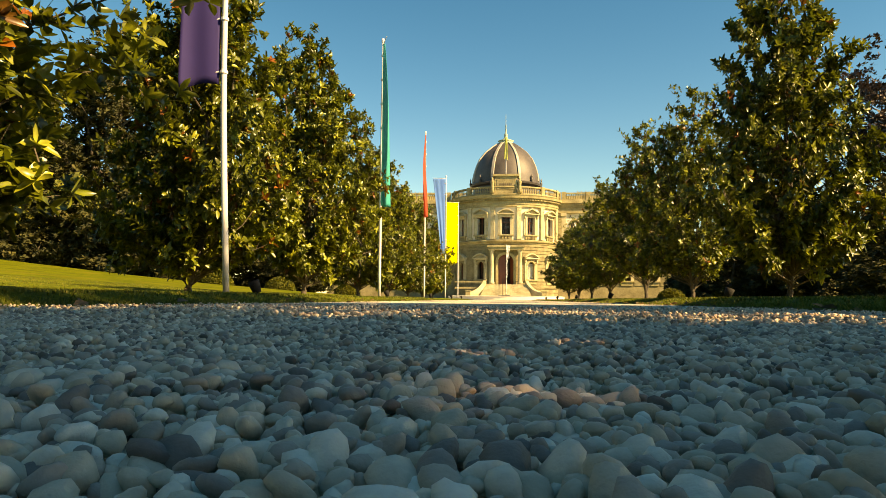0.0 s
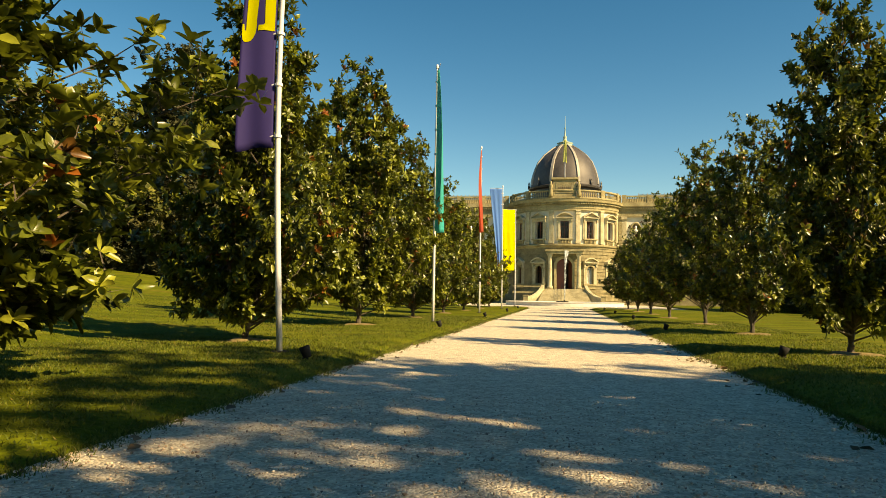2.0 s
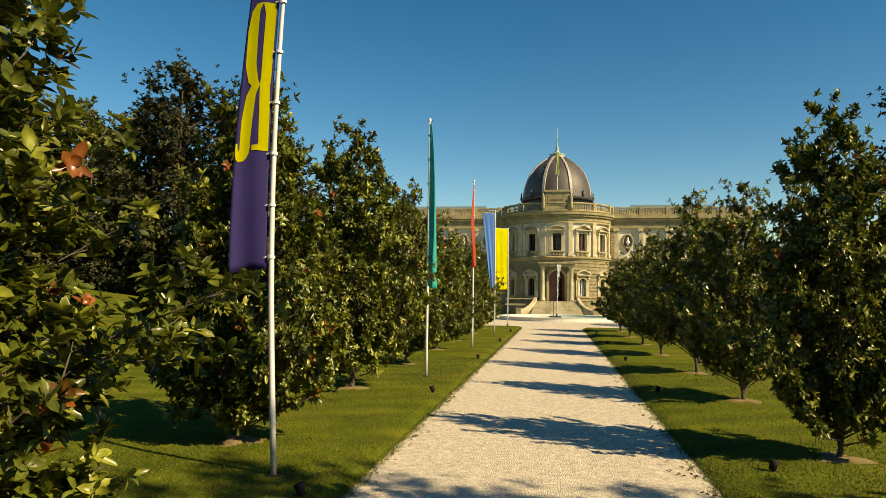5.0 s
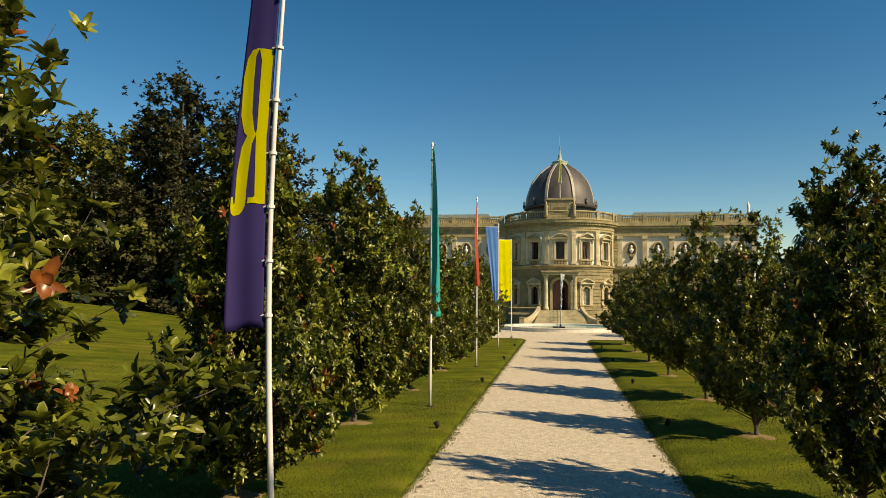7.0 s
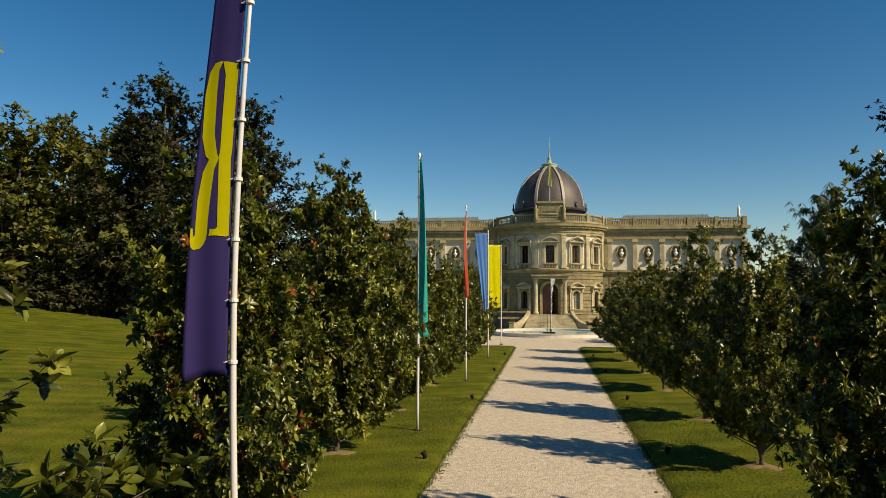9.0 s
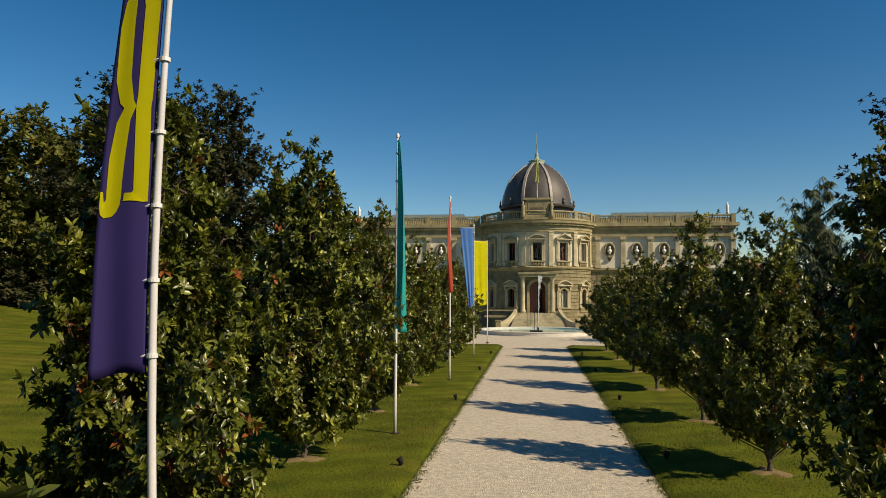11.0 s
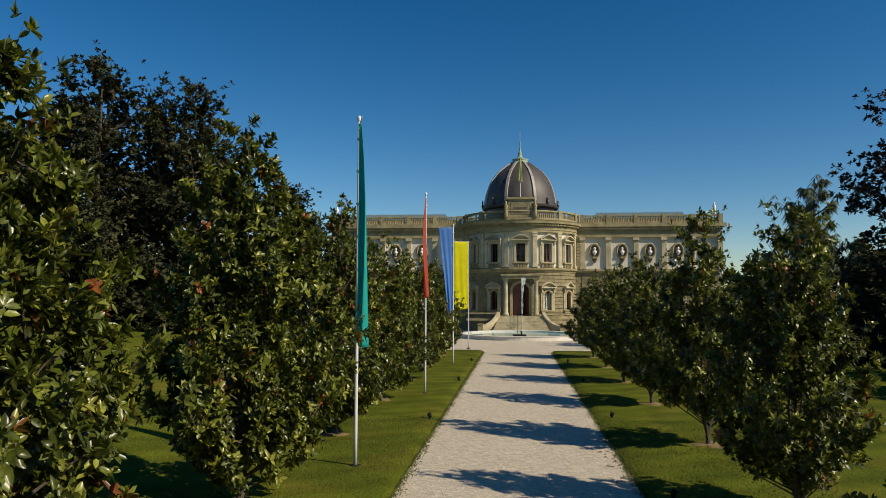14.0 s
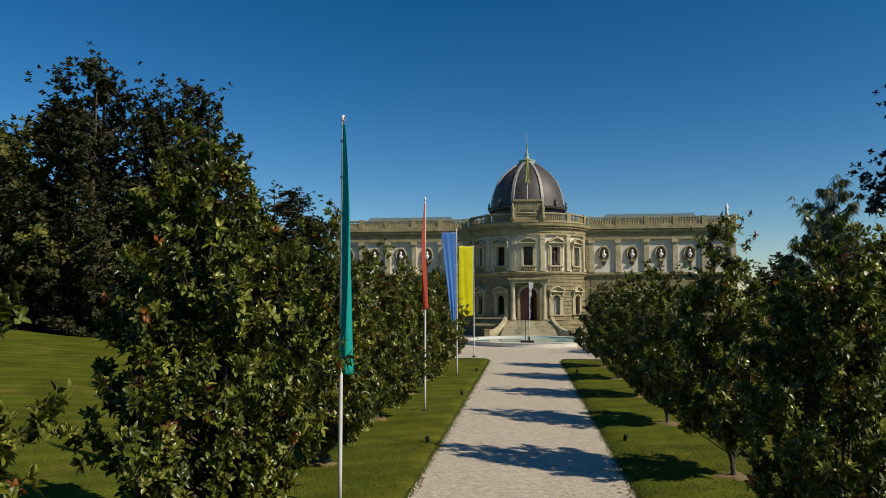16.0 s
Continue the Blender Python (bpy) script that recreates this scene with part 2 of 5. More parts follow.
def build_ground():
    xs = sorted({-1500, -900, -500, -250, -150, -100, *range(-80, -34, 3), *np.arange(-34, X0 - 0.05, 1.0), -13.04, 13.04, 13.0, X0 - 0.45, X0 - 0.3, X0 - 0.2, X0 - 0.1, X0 - 0.02, X0, *np.arange(-2, 2.5, 1.0), X1, X1 + 0.02, X1 + 0.1, X1 + 0.2, X1 + 0.3, X1 + 0.45, *np.arange(4, 34, 1.5), 34.04, 40, 60, 90, 150, 300, 600, 1500})
    ys = sorted({-1500, -600, -200, -80, -40, *np.arange(-20, 68, 1.0), Y_END - 0.04, Y_END, *np.arange(72, 111, 3), 111, 111.04, 118, 130, 160, 220, 300, 500, 900, 1500, 3000})
    verts = [(x, y, -0.2 if in_gravel(x, y) else ground_z(x, y)) for y in ys for x in xs]
    n = len(xs)
    faces = [(j * n + i, j * n + i + 1, j * n + n + i + 1, j * n + n + i) for j in range(len(ys) - 1) for i in range(n - 1)]
    tagged(part("ground", mesh_np("ground", verts, faces, True), M_LAWN), "mown green lawn rising gently at one side", "lawn", kind="structure")


build_ground()


def gravel_material():
    """Rounded pale pebbles: cells for relief and for the colour of each stone."""
    m = bpy.data.materials.new("gravel")
    m.use_nodes = True
    n, l = m.node_tree.nodes, m.node_tree.links
    p = n["Principled BSDF"]
    p.inputs["Roughness"].default_value, p.inputs["Specular IOR Level"].default_value = 0.8, 0.2
    co = n.new("ShaderNodeTexCoord").outputs["Object"]
    v = n.new("ShaderNodeTexVoronoi")
    v.inputs["Scale"].default_value = 42
    l.new(co, v.inputs["Vector"])
    ramp = n.new("ShaderNodeValToRGB")
    els = ramp.color_ramp.elements
    els.new(0.35), els.new(0.75)
    for e, (pos, c) in zip(els, ((0, (0.275, 0.24, 0.185)), (0.3, (0.485, 0.43, 0.33)), (0.7, (0.655, 0.585, 0.46)), (1, (0.785, 0.715, 0.58)))):
        e.position, e.color = pos, (*c, 1)
    l.new(v.outputs["Color"], ramp.inputs[0])
    big = n.new("ShaderNodeTexNoise")
    big.inputs["Scale"].default_value, big.inputs["Detail"].default_value = 6.5, 8
    big.inputs["Roughness"].default_value = 0.75
    l.new(co, big.inputs["Vector"])
    rng = n.new("ShaderNodeMapRange")
    rng.inputs[1].default_value, rng.inputs[2].default_value = 0.27, 0.73
    rng.inputs[3].default_value, rng.inputs[4].default_value = 0.60, 1.36
    l.new(big.outputs[0], rng.inputs[0])
    hsv = n.new("ShaderNodeHueSaturation")
    l.new(rng.outputs[0], hsv.inputs["Value"])
    l.new(ramp.outputs[0], hsv.inputs["Color"])
    l.new(hsv.outputs[0], p.inputs["Base Color"])
    bp = n.new("ShaderNodeBump")
    bp.invert = True
    bp.inputs["Strength"].default_value, bp.inputs["Distance"].default_value = 0.9, 0.02
    l.new(v.outputs["Distance"], bp.inputs["Height"])
    l.new(bp.outputs[0], p.inputs["Normal"])
    return m


M_GRAVEL = gravel_material()


def build_path():
    bm = bmesh.new()
    box(bm, X0, X1, -25, Y_END, GRAVEL - 0.08, GRAVEL)
    tagged(part("path", bm, M_GRAVEL), "straight path of pale rounded gravel between lawns", "path", kind="structure")
    bm = bmesh.new()
    box(bm, -13, 13, Y_END, 111, GRAVEL - 0.08, GRAVEL)
    tagged(part("forecourt", bm, M_GRAVEL), "pale gravel forecourt before the museum steps", "forecourt", kind="structure")


build_path()


# ---- trees ----
def leaves(rng, pos, axis, count, length, width, spread):
    """Folded leaves strewn round points: arrays of corners and four-cornered faces, two a leaf."""
    pos, axis = np.repeat(pos, count, 0), np.repeat(axis, count, 0)
    n = len(pos)
    side = rng.normal(size=(n, 3))
    d = axis * (1 - spread) + side / np.linalg.norm(side, axis=1)[:, None] * spread
    d /= np.linalg.norm(d, axis=1)[:, None]
    up = np.array([0, 0, 1.0]) + rng.normal(scale=0.35, size=(n, 3))
    s = np.cross(d, up)
    s /= np.linalg.norm(s, axis=1)[:, None] + 1e-6
    nn = np.cross(s, d)
    L = (length * rng.uniform(0.7, 1.25, n))[:, None]
    W = (width * rng.uniform(0.8, 1.2, n))[:, None]
    base = pos + rng.normal(scale=length * 0.12, size=(n, 3))
    sag = nn * L * 0.10
    pts = np.stack([base, base + d * L * 0.35 + s * W + nn * W * 0.35, base + d * L * 0.75 + s * W * 0.8 + nn * W * 0.2 - sag,
                    base + d * L - sag * 1.6, base + d * L * 0.75 - s * W * 0.8 + nn * W * 0.2 - sag, base + d * L * 0.35 - s * W + nn * W * 0.35], 1)
    i = np.arange(n)[:, None] * 6
    faces = np.concatenate([i + np.array([[0, 1, 2, 3]]), i + np.array([[0, 3, 4, 5]])])
    return pts.reshape(-1, 3), faces


def unit(a):
    return a / (np.linalg.norm(a, axis=1)[:, None] + 1e-9)


def whorls(rng, pos, axis, per, length, width, open_, droop=0.0, fine=True):
    """Rosettes of leaves round each shoot's tip, joined at their foot so that a rosette shares one tint."""
    n = len(pos)
    axis = unit(axis)
    u = unit(np.cross(axis, unit(rng.normal(size=(n, 3)))))
    w = np.cross(axis, u)
    turn0 = rng.uniform(0, 6.28, n)
    verts, faces = [pos[:, None, :]], []
    k = 5 if fine else 3
    stride = 1 + per * k
    first = np.arange(n)[:, None] * stride
    for j in range(per):
        a = turn0 + j * 2.39996 + rng.normal(0, 0.25, n)
        tilt = np.radians(open_ * (0.30 + 1.0 * j / per) + rng.normal(0, 16, n))
        out = u * np.cos(a)[:, None] + w * np.sin(a)[:, None]
        d = axis * np.cos(tilt)[:, None] + out * np.sin(tilt)[:, None]
        d[:, 2] -= droop
        d = unit(d)
        s = unit(np.cross(d, axis) + rng.normal(0, 0.12, (n, 3)))
        nn = np.cross(s, d)
        L = (length * rng.uniform(0.55, 1.25, n))[:, None]
        W = (width * rng.uniform(0.8, 1.2, n))[:, None]
        b = pos
        sag = nn * L * 0.10 * np.where(nn[:, 2:3] > 0, 1, -1)
        if fine:
            fold = nn * W * 0.3
            q = [b + d * L * 0.38 + s * W + fold, b + d * L * 0.74 + s * W * 0.82 + fold * 0.6 - sag * 0.6, b + d * L - sag * 1.5,
                 b + d * L * 0.74 - s * W * 0.82 + fold * 0.6 - sag * 0.6, b + d * L * 0.38 - s * W + fold]
            c = 1 + j * k
            faces.append(np.hstack([first, first + c, first + c + 1, first + c + 2]))
            faces.append(np.hstack([first, first + c + 2, first + c + 3, first + c + 4]))
        else:
            q = [b + d * L * 0.5 + s * W, b + d * L - sag, b + d * L * 0.5 - s * W]
            c = 1 + j * k
            faces.append(np.hstack([first, first + c, first + c + 1, first + c + 2]))
        verts.append(np.stack(q, 1))
    return np.concatenate(verts, 1).reshape(-1, 3), np.concatenate(faces)


def crown_radius(t, shape):
    return 0.55 + 0.45 * (t / 0.24) ** 0.7 if t < 0.24 else max(0.0, (1 - t) / 0.76) ** shape


def make_tree(seed, height, radius, low, stems, limbs, twigs, tips, per, leaf, leaf_mat_, label, category="tree", name="tree",
              trunk_r=0.085, shape=0.49, twig=0.2, open_=76, lift=0.45, leaders=34, fine=True, lobes=0.16, twig_wood=True):
    """A trunk that forks into stems, limbs all round, twigs on the limbs, and rosettes of leaves along the twigs."""
    rng = np.random.default_rng(seed)
    root = thing(name, Matrix.Identity(4), label, category)
    wood = bmesh.new()
    tops = []
    fork = min(low * 0.2, 0.5)
    tube(wood, [Vector((0, 0, -0.1)), Vector((0.02, 0, fork * 0.5)), Vector((0, 0.03, fork))], [trunk_r * 1.5, trunk_r * 1.1, trunk_r], 10)
    for k in range(stems):
        a = 2 * math.pi * k / stems + rng.uniform(0, 0.8)
        lean = rng.uniform(0.22, 0.40) * radius if k else 0.06 * radius
        h = height * (rng.uniform(0.66, 0.90) if k else 0.985)
        pts = [Vector((0, 0, fork * 0.9))]
        for s in (0.25, 0.5, 0.75, 1):
            pts.append(Vector((math.cos(a) * lean * s ** 0.7 * 1.3 + rng.normal(0, 0.02) * radius, math.sin(a) * lean * s ** 0.7 * 1.3 + rng.normal(0, 0.02) * radius, fork + (h - fork) * s)))
        tube(wood, pts, [trunk_r * 0.72 * (1 - 0.88 * s) for s in (0, 0.25, 0.5, 0.75, 1)], 7)
        tops.append(pts)
    pos, axis = [], []

    def along(stem, z):
        f = min(max((z - fork) / (stem[-1].z - fork), 0), 1) * 4
        j = min(int(f), 3)
        return stem[j].lerp(stem[j + 1], f - j)

    def spray(foot, d, size, count):
        """One twig that bends upwards, set with rosettes."""
        tip = foot + d * size
        mid = foot.lerp(tip, 0.5) - Vector((0, 0, 0.10 * size))
        if twig_wood:
            tube(wood, [foot, mid, tip], [trunk_r * 0.09, trunk_r * 0.06, trunk_r * 0.025], 3)
        for m in range(count):
            s = 0.3 + 0.7 * (m + rng.uniform(0.2, 0.8)) / count
            q = foot.lerp(mid, s * 2) if s < 0.5 else mid.lerp(tip, s * 2 - 1)
            w = 0.16 * size
            off = np.clip(rng.normal(0, 1, 3), -1.5, 1.5) * (w, w, w * 0.7)
            pos.append((q.x + off[0], q.y + off[1], q.z + off[2]))
            axis.append((d.x + rng.normal(0, 0.45), d.y + rng.normal(0, 0.45), d.z + lift + rng.normal(0, 0.3)))

    for k in range(limbs):
        t = min(max((k + rng.uniform(0, 1)) / limbs, 0), 1) ** 1.1
        stem = tops[k % stems]
        a = k * 2.39996 + rng.normal(0, 0.35)
        z = low + (stem[-1].z - low) * t
        r = radius * crown_radius(t, shape) * (1 + lobes * math.sin(3 * a + seed) + lobes * math.sin(9 * t + 2 * a)) * rng.uniform(0.80, 1.10)
        core = along(stem, z)
        tip = Vector((core.x * 0.6 + math.cos(a) * r * 0.9, core.y * 0.6 + math.sin(a) * r * 0.9, z))
        start = along(stem, max(fork * rng.uniform(1.0, 1.3) + rng.uniform(0, 0.05) * height, z - r * rng.uniform(0.45, 0.85)))
        mid = start.lerp(tip, 0.5) + Vector((rng.normal(0, 0.06), rng.normal(0, 0.06), rng.uniform(-0.14, 0.02))) * r
        tube(wood, [start, mid, tip], [trunk_r * 0.30, trunk_r * 0.18, trunk_r * 0.06], 5)
        out = (tip - start).normalized()
        n_tw = max(3, int(round(twigs * (0.35 + 0.65 * r / radius))))
        for m in range(n_tw):
            s = 0.22 + 0.78 * ((m + rng.uniform(0, 1)) / n_tw) ** 0.7
            foot = start.lerp(mid, s * 2) if s < 0.5 else mid.lerp(tip, s * 2 - 1)
            d = (out * 0.8 + Vector((rng.normal(0, 0.62), rng.normal(0, 0.62), 0.28 + rng.normal(0, 0.42)))).normalized()
            size = twig * radius * rng.uniform(0.6, 1.25) * (0.55 + 0.45 * r / radius)
            if foot.z + d.z * size < low * 0.7:
                d.z = abs(d.z)
            spray(foot, d, size, tips)
    # leading shoots that stand out of the crown
    for k in range(leaders):
        t = rng.uniform(0.3, 0.97)
        a = rng.uniform(0, 2 * math.pi)
        r = radius * crown_radius(t, shape) * rng.uniform(0.60, 0.92)
        foot = Vector((math.cos(a) * r * 0.8, math.sin(a) * r * 0.8, low + (height - low) * t - 0.05 * height))
        spray(foot, Vector((math.cos(a) * 0.5, math.sin(a) * 0.5, 1)).normalized(), height * rng.uniform(0.06, 0.15), tips + 3)
    for stem in tops:
        for s in np.linspace(0.5, 1.0, 14):
            q = along(stem, fork + (stem[-1].z - fork) * s)
            spray(q, Vector((rng.normal(0, 0.5), rng.normal(0, 0.5), 0.8)).normalized(), 0.1 * radius, 3)
    v, f = whorls(rng, np.array(pos), np.array(axis), per, leaf[0], leaf[1], open_, leaf[2], fine)
    part("trunk", wood, M_BARK, root)
    part("crown", mesh_np("crown", v, f), leaf_mat_, root)
    return root


MAGNOLIA = "broad evergreen magnolia tree with glossy leaves on lawn"
# closer trees with folded leaves, plainer ones further on; all 7.7 m high and 2.5 m in radius before scaling
near_kinds = [make_tree(12 + k, 7.7, 2.5, low, 6, 122, 10, 5, 7, (0.185, 0.043, 0.0), M_MAG, MAGNOLIA, fine=k < 2) for k, low in enumerate((0.75, 1.05, 1.4))]
near_kinds.append(make_tree(22, 7.7, 2.5, 0.9, 5, 110, 9, 5, 7, (0.185, 0.046, 0.0), M_MAG, MAGNOLIA, fine=False))
near_kinds.append(make_tree(17, 9.6, 3.1, 0.6, 7, 155, 10, 5, 7, (0.19, 0.045, 0.0), M_MAG, MAGNOLIA, trunk_r=0.1, shape=0.63, twig=0.18))
far_kinds = [make_tree(21 + k, 7.7, 2.5, 0.9 if k < 2 else 1.55, 5, 95, 9, 5, 6, (0.20, 0.050, 0.0), M_MAG, MAGNOLIA, fine=False, twig_wood=False) for k in range(4)]
left_row = [(-6.9, -3.2, 8.0, 2.4), (-7.2, 4.85, 9.6, 3.1), (-6.69, 13.34, 7.8, 2.0), (-6.74, 21.73, 8.9, 2.3), (-6.7, 29.9, 8.3, 2.15), (-6.7, 38.0, 7.6, 2.15), (-6.7, 46.1, 7.5, 2.1), (-6.7, 54.2, 7.5, 2.15), (-6.7, 62.3, 7.3, 2.1)]
right_row = [(5.6, -1.6, 10.2, 3.0), (5.9, 6.4, 8.0, 2.1), (5.56, 14.40, 7.3, 1.7), (5.68, 22.14, 6.7, 1.8), (5.74, 29.6, 7.6, 2.05), (5.6, 38.3, 6.6, 2.1), (5.6, 46.4, 6.6, 2.1), (5.6, 54.4, 6.5, 2.15), (5.6, 62.4, 6.4, 2.15)]
dense = {1: 4, 2: 0, 3: 1, 9: 3, 10: 2, 11: 1, 12: 2}
for i, (x, y, h, r) in enumerate(left_row + right_row):
    src = near_kinds[dense[i]] if i in dense else far_kinds[i % 2 + (0 if x < 0 else 2)]
    t = copy_thing(src, pose(x, y, ground_z(x, y), 0, 0, 83 * i + (180 if i == len(left_row) else 0)))
    t.scale = (r / 2.5, r / 2.5, h / 7.7) if i != 1 else (1.15, 1.15, 1.02)
    tagged(t, group="magnolias along the path")
# out of view; placed and turned to cast dappled shade on the path
shade = make_tree(57, 21, 7.6, 6.0, 4, 145, 11, 5, 6, (0.34, 0.095, 0.05), M_FARGREEN, "unseen tall leafy tree shading the start of the path", trunk_r=0.35, fine=False, twig_wood=False)
shade.matrix_basis = pose(19.0, -1.0, 0, 0, 0, 118) @ Matrix.Diagonal((1, 1, 1.04, 1))
for k in near_kinds + far_kinds:
    for o in (*k.children_recursive, k):
        bpy.data.objects.remove(o)

# far woods: big trees beyond the lawn, and beside the museum
far = {
    "dark": make_tree(31, 24, 8.0, 1.0, 5, 190, 12, 7, 7, (0.35, 0.105, 0.08), M_FARDARK, "tall dark green tree beyond the lawn", trunk_r=0.4, shape=0.5, twig=0.22, lift=0.7, leaders=70, fine=False, lobes=0.2, twig_wood=False),
    "wood": make_tree(36, 24, 8.0, 1.0, 4, 80, 9, 5, 6, (0.62, 0.19, 0.08), M_FARDARK, "dark green tree at the edge of the park", trunk_r=0.4, twig=0.22, leaders=20, fine=False, lobes=0.2, twig_wood=False),
    "light": make_tree(32, 20, 7.5, 1.2, 5, 120, 10, 5, 6, (0.52, 0.16, 0.05), M_FARGREEN, "tall yellow-green leafy tree beyond the lawn", trunk_r=0.4, shape=0.45, twig=0.2, leaders=30, fine=False, lobes=0.2, twig_wood=False),
    "copper": make_tree(35, 28, 9.5, 12.5, 5, 130, 9, 6, 7, (0.42, 0.12, 0.10), M_COPPERLEAF, "tall dark copper-brown tree beside the museum", trunk_r=0.4, shape=0.5, twig=0.24, leaders=20, fine=False, lobes=0.25, twig_wood=False),
    "bush": make_tree(34, 4.6, 3.6, 0.25, 5, 45, 7, 4, 6, (0.42, 0.14, 0.08), M_FARDARK, "wide dark green bush beyond the lawn", "bush", "bush", trunk_r=0.12, fine=False, twig_wood=False),
    "willow": make_tree(33, 15, 4.6, 2.0, 4, 110, 9, 6, 6, (0.7, 0.04, 1.3), M_WILLOW, "grey-green weeping tree beside the museum", trunk_r=0.3, leaders=8, fine=False, lobes=0.22, twig_wood=False),
}
for i, (kind, x, y, s, sz) in enumerate((
        ("dark", -42, 70, 1.25, 1.14), ("dark", -35, 74, 1.15, 1.12), ("dark", -26.5, 80, 1.1, 0.72), ("light", -49, 66, 1.1, 1.05),
        ("light", -55, 62, 1.15, 1.02), ("light", -63, 55, 1.2, 1.0), ("light", -70, 46, 1.2, 1.05), ("wood", -64, 38, 0.9, 0.8), ("wood", -70, 28, 1.0, 0.9),
        ("willow", 24, 66, 1.0, 1.0), ("copper", 38.0, 66, 1.0, 1.0), ("wood", 27, 50, 0.55, 0.36), ("wood", 33, 58, 0.7, 0.45), ("wood", 36, 42, 0.8, 0.45), ("light", 40, 90, 0.8, 0.6), ("wood", 33, 30, 0.7, 0.4), ("wood", 19.5, 63, 0.5, 0.33), ("wood", 23, 42, 0.5, 0.32), ("wood", 30, 67, 0.75, 0.45), ("wood", 33, 101, 0.55, 0.36), ("wood", 38, 118, 0.9, 0.5), ("wood", 46, 95, 0.8, 0.5), ("wood", 26, 59, 0.55, 0.38), ("wood", 39, 60, 0.85, 0.5),
        # unseen trees added behind the start, closing the park and blocking sky light
        ("light", -24, -22, 1.2, 1.1), ("wood", -9, -30, 1.2, 1.0), ("light", 7, -28, 1.2, 1.1), ("wood", 22, -24, 1.1, 0.9), ("light", -38, -6, 1.1, 1.0),
        ("bush", 19, 73, 1.0, 0.9), ("bush", 24.5, 75, 1.1, 1.0), ("bush", 29.5, 72, 1.0, 1.0), ("bush", 26, 62, 0.9, 0.9), ("bush", -36, 69, 1.2, 1.0), ("bush", -41, 66, 1.3, 1.1), ("bush", -46, 62.5, 1.2, 1.0), ("bush", -51, 60, 1.3, 1.1), ("bush", -56, 56, 1.2, 1.0), ("bush", -62, 50, 1.3, 1.1))):
    t = copy_thing(far[kind], pose(x, y, ground_z(x, y) - 0.1, 0, 0, 67 * i))
    t.scale = (s, s, sz)
    tagged(t, group="bushes beyond the lawn" if kind == "bush" else "woods round the park")
    if kind != "bush" and y < 0:
        tagged(t, label="unseen leafy tree added behind the start to block sky light")
for k in far.values():
    for o in (*k.children_recursive, k):
        bpy.data.objects.remove(o)

# ---- flag poles and flags ----
POLE_Y = (10.86, 25.54, 40.38, 55.41, 70.96)
M_CLIP = mat("white_plastic", (0.7, 0.7, 0.7), (0.8, 0.8, 0.8), 0.4, 5, 50, 0)


def cloth(name, c):
    return mat(name, tuple(v * 0.88 for v in c), c, 0.75, 1.5, 220, 0.12, 0.002, translucent=0.5)


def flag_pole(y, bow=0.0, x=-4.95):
    root = thing("flag_pole", pose(x, y, 0), "tall white flag pole standing on the lawn", "flag pole", "flag poles beside the path")
    bm = bmesh.new()
    lathe(bm, [(0.0, -0.1), (0.054, -0.1)] + [(0.0535 - 0.00023 * k * k, 0.99 * k) for k in range(1, 11)] + [(0, 9.91)], 14)
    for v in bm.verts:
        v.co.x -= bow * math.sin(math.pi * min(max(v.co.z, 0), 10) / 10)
    part("pole", bm, M_POLE, root, smooth=True)
    bm = bmesh.new()
    lathe(bm, [(0, 9.88), (0.055, 9.88), (0.06, 9.95), (0.04, 10.02), (0, 10.04)], 12)
    part("cap", bm, M_CLIP, root)
    bm = bmesh.new()
    lathe(bm, [(0.0, -0.05), (0.16, -0.05), (0.16, 0.02), (0.09, 0.035), (0.085, 0.0)], 16)
    part("base_plate", bm, M_DARK, root)
    return root


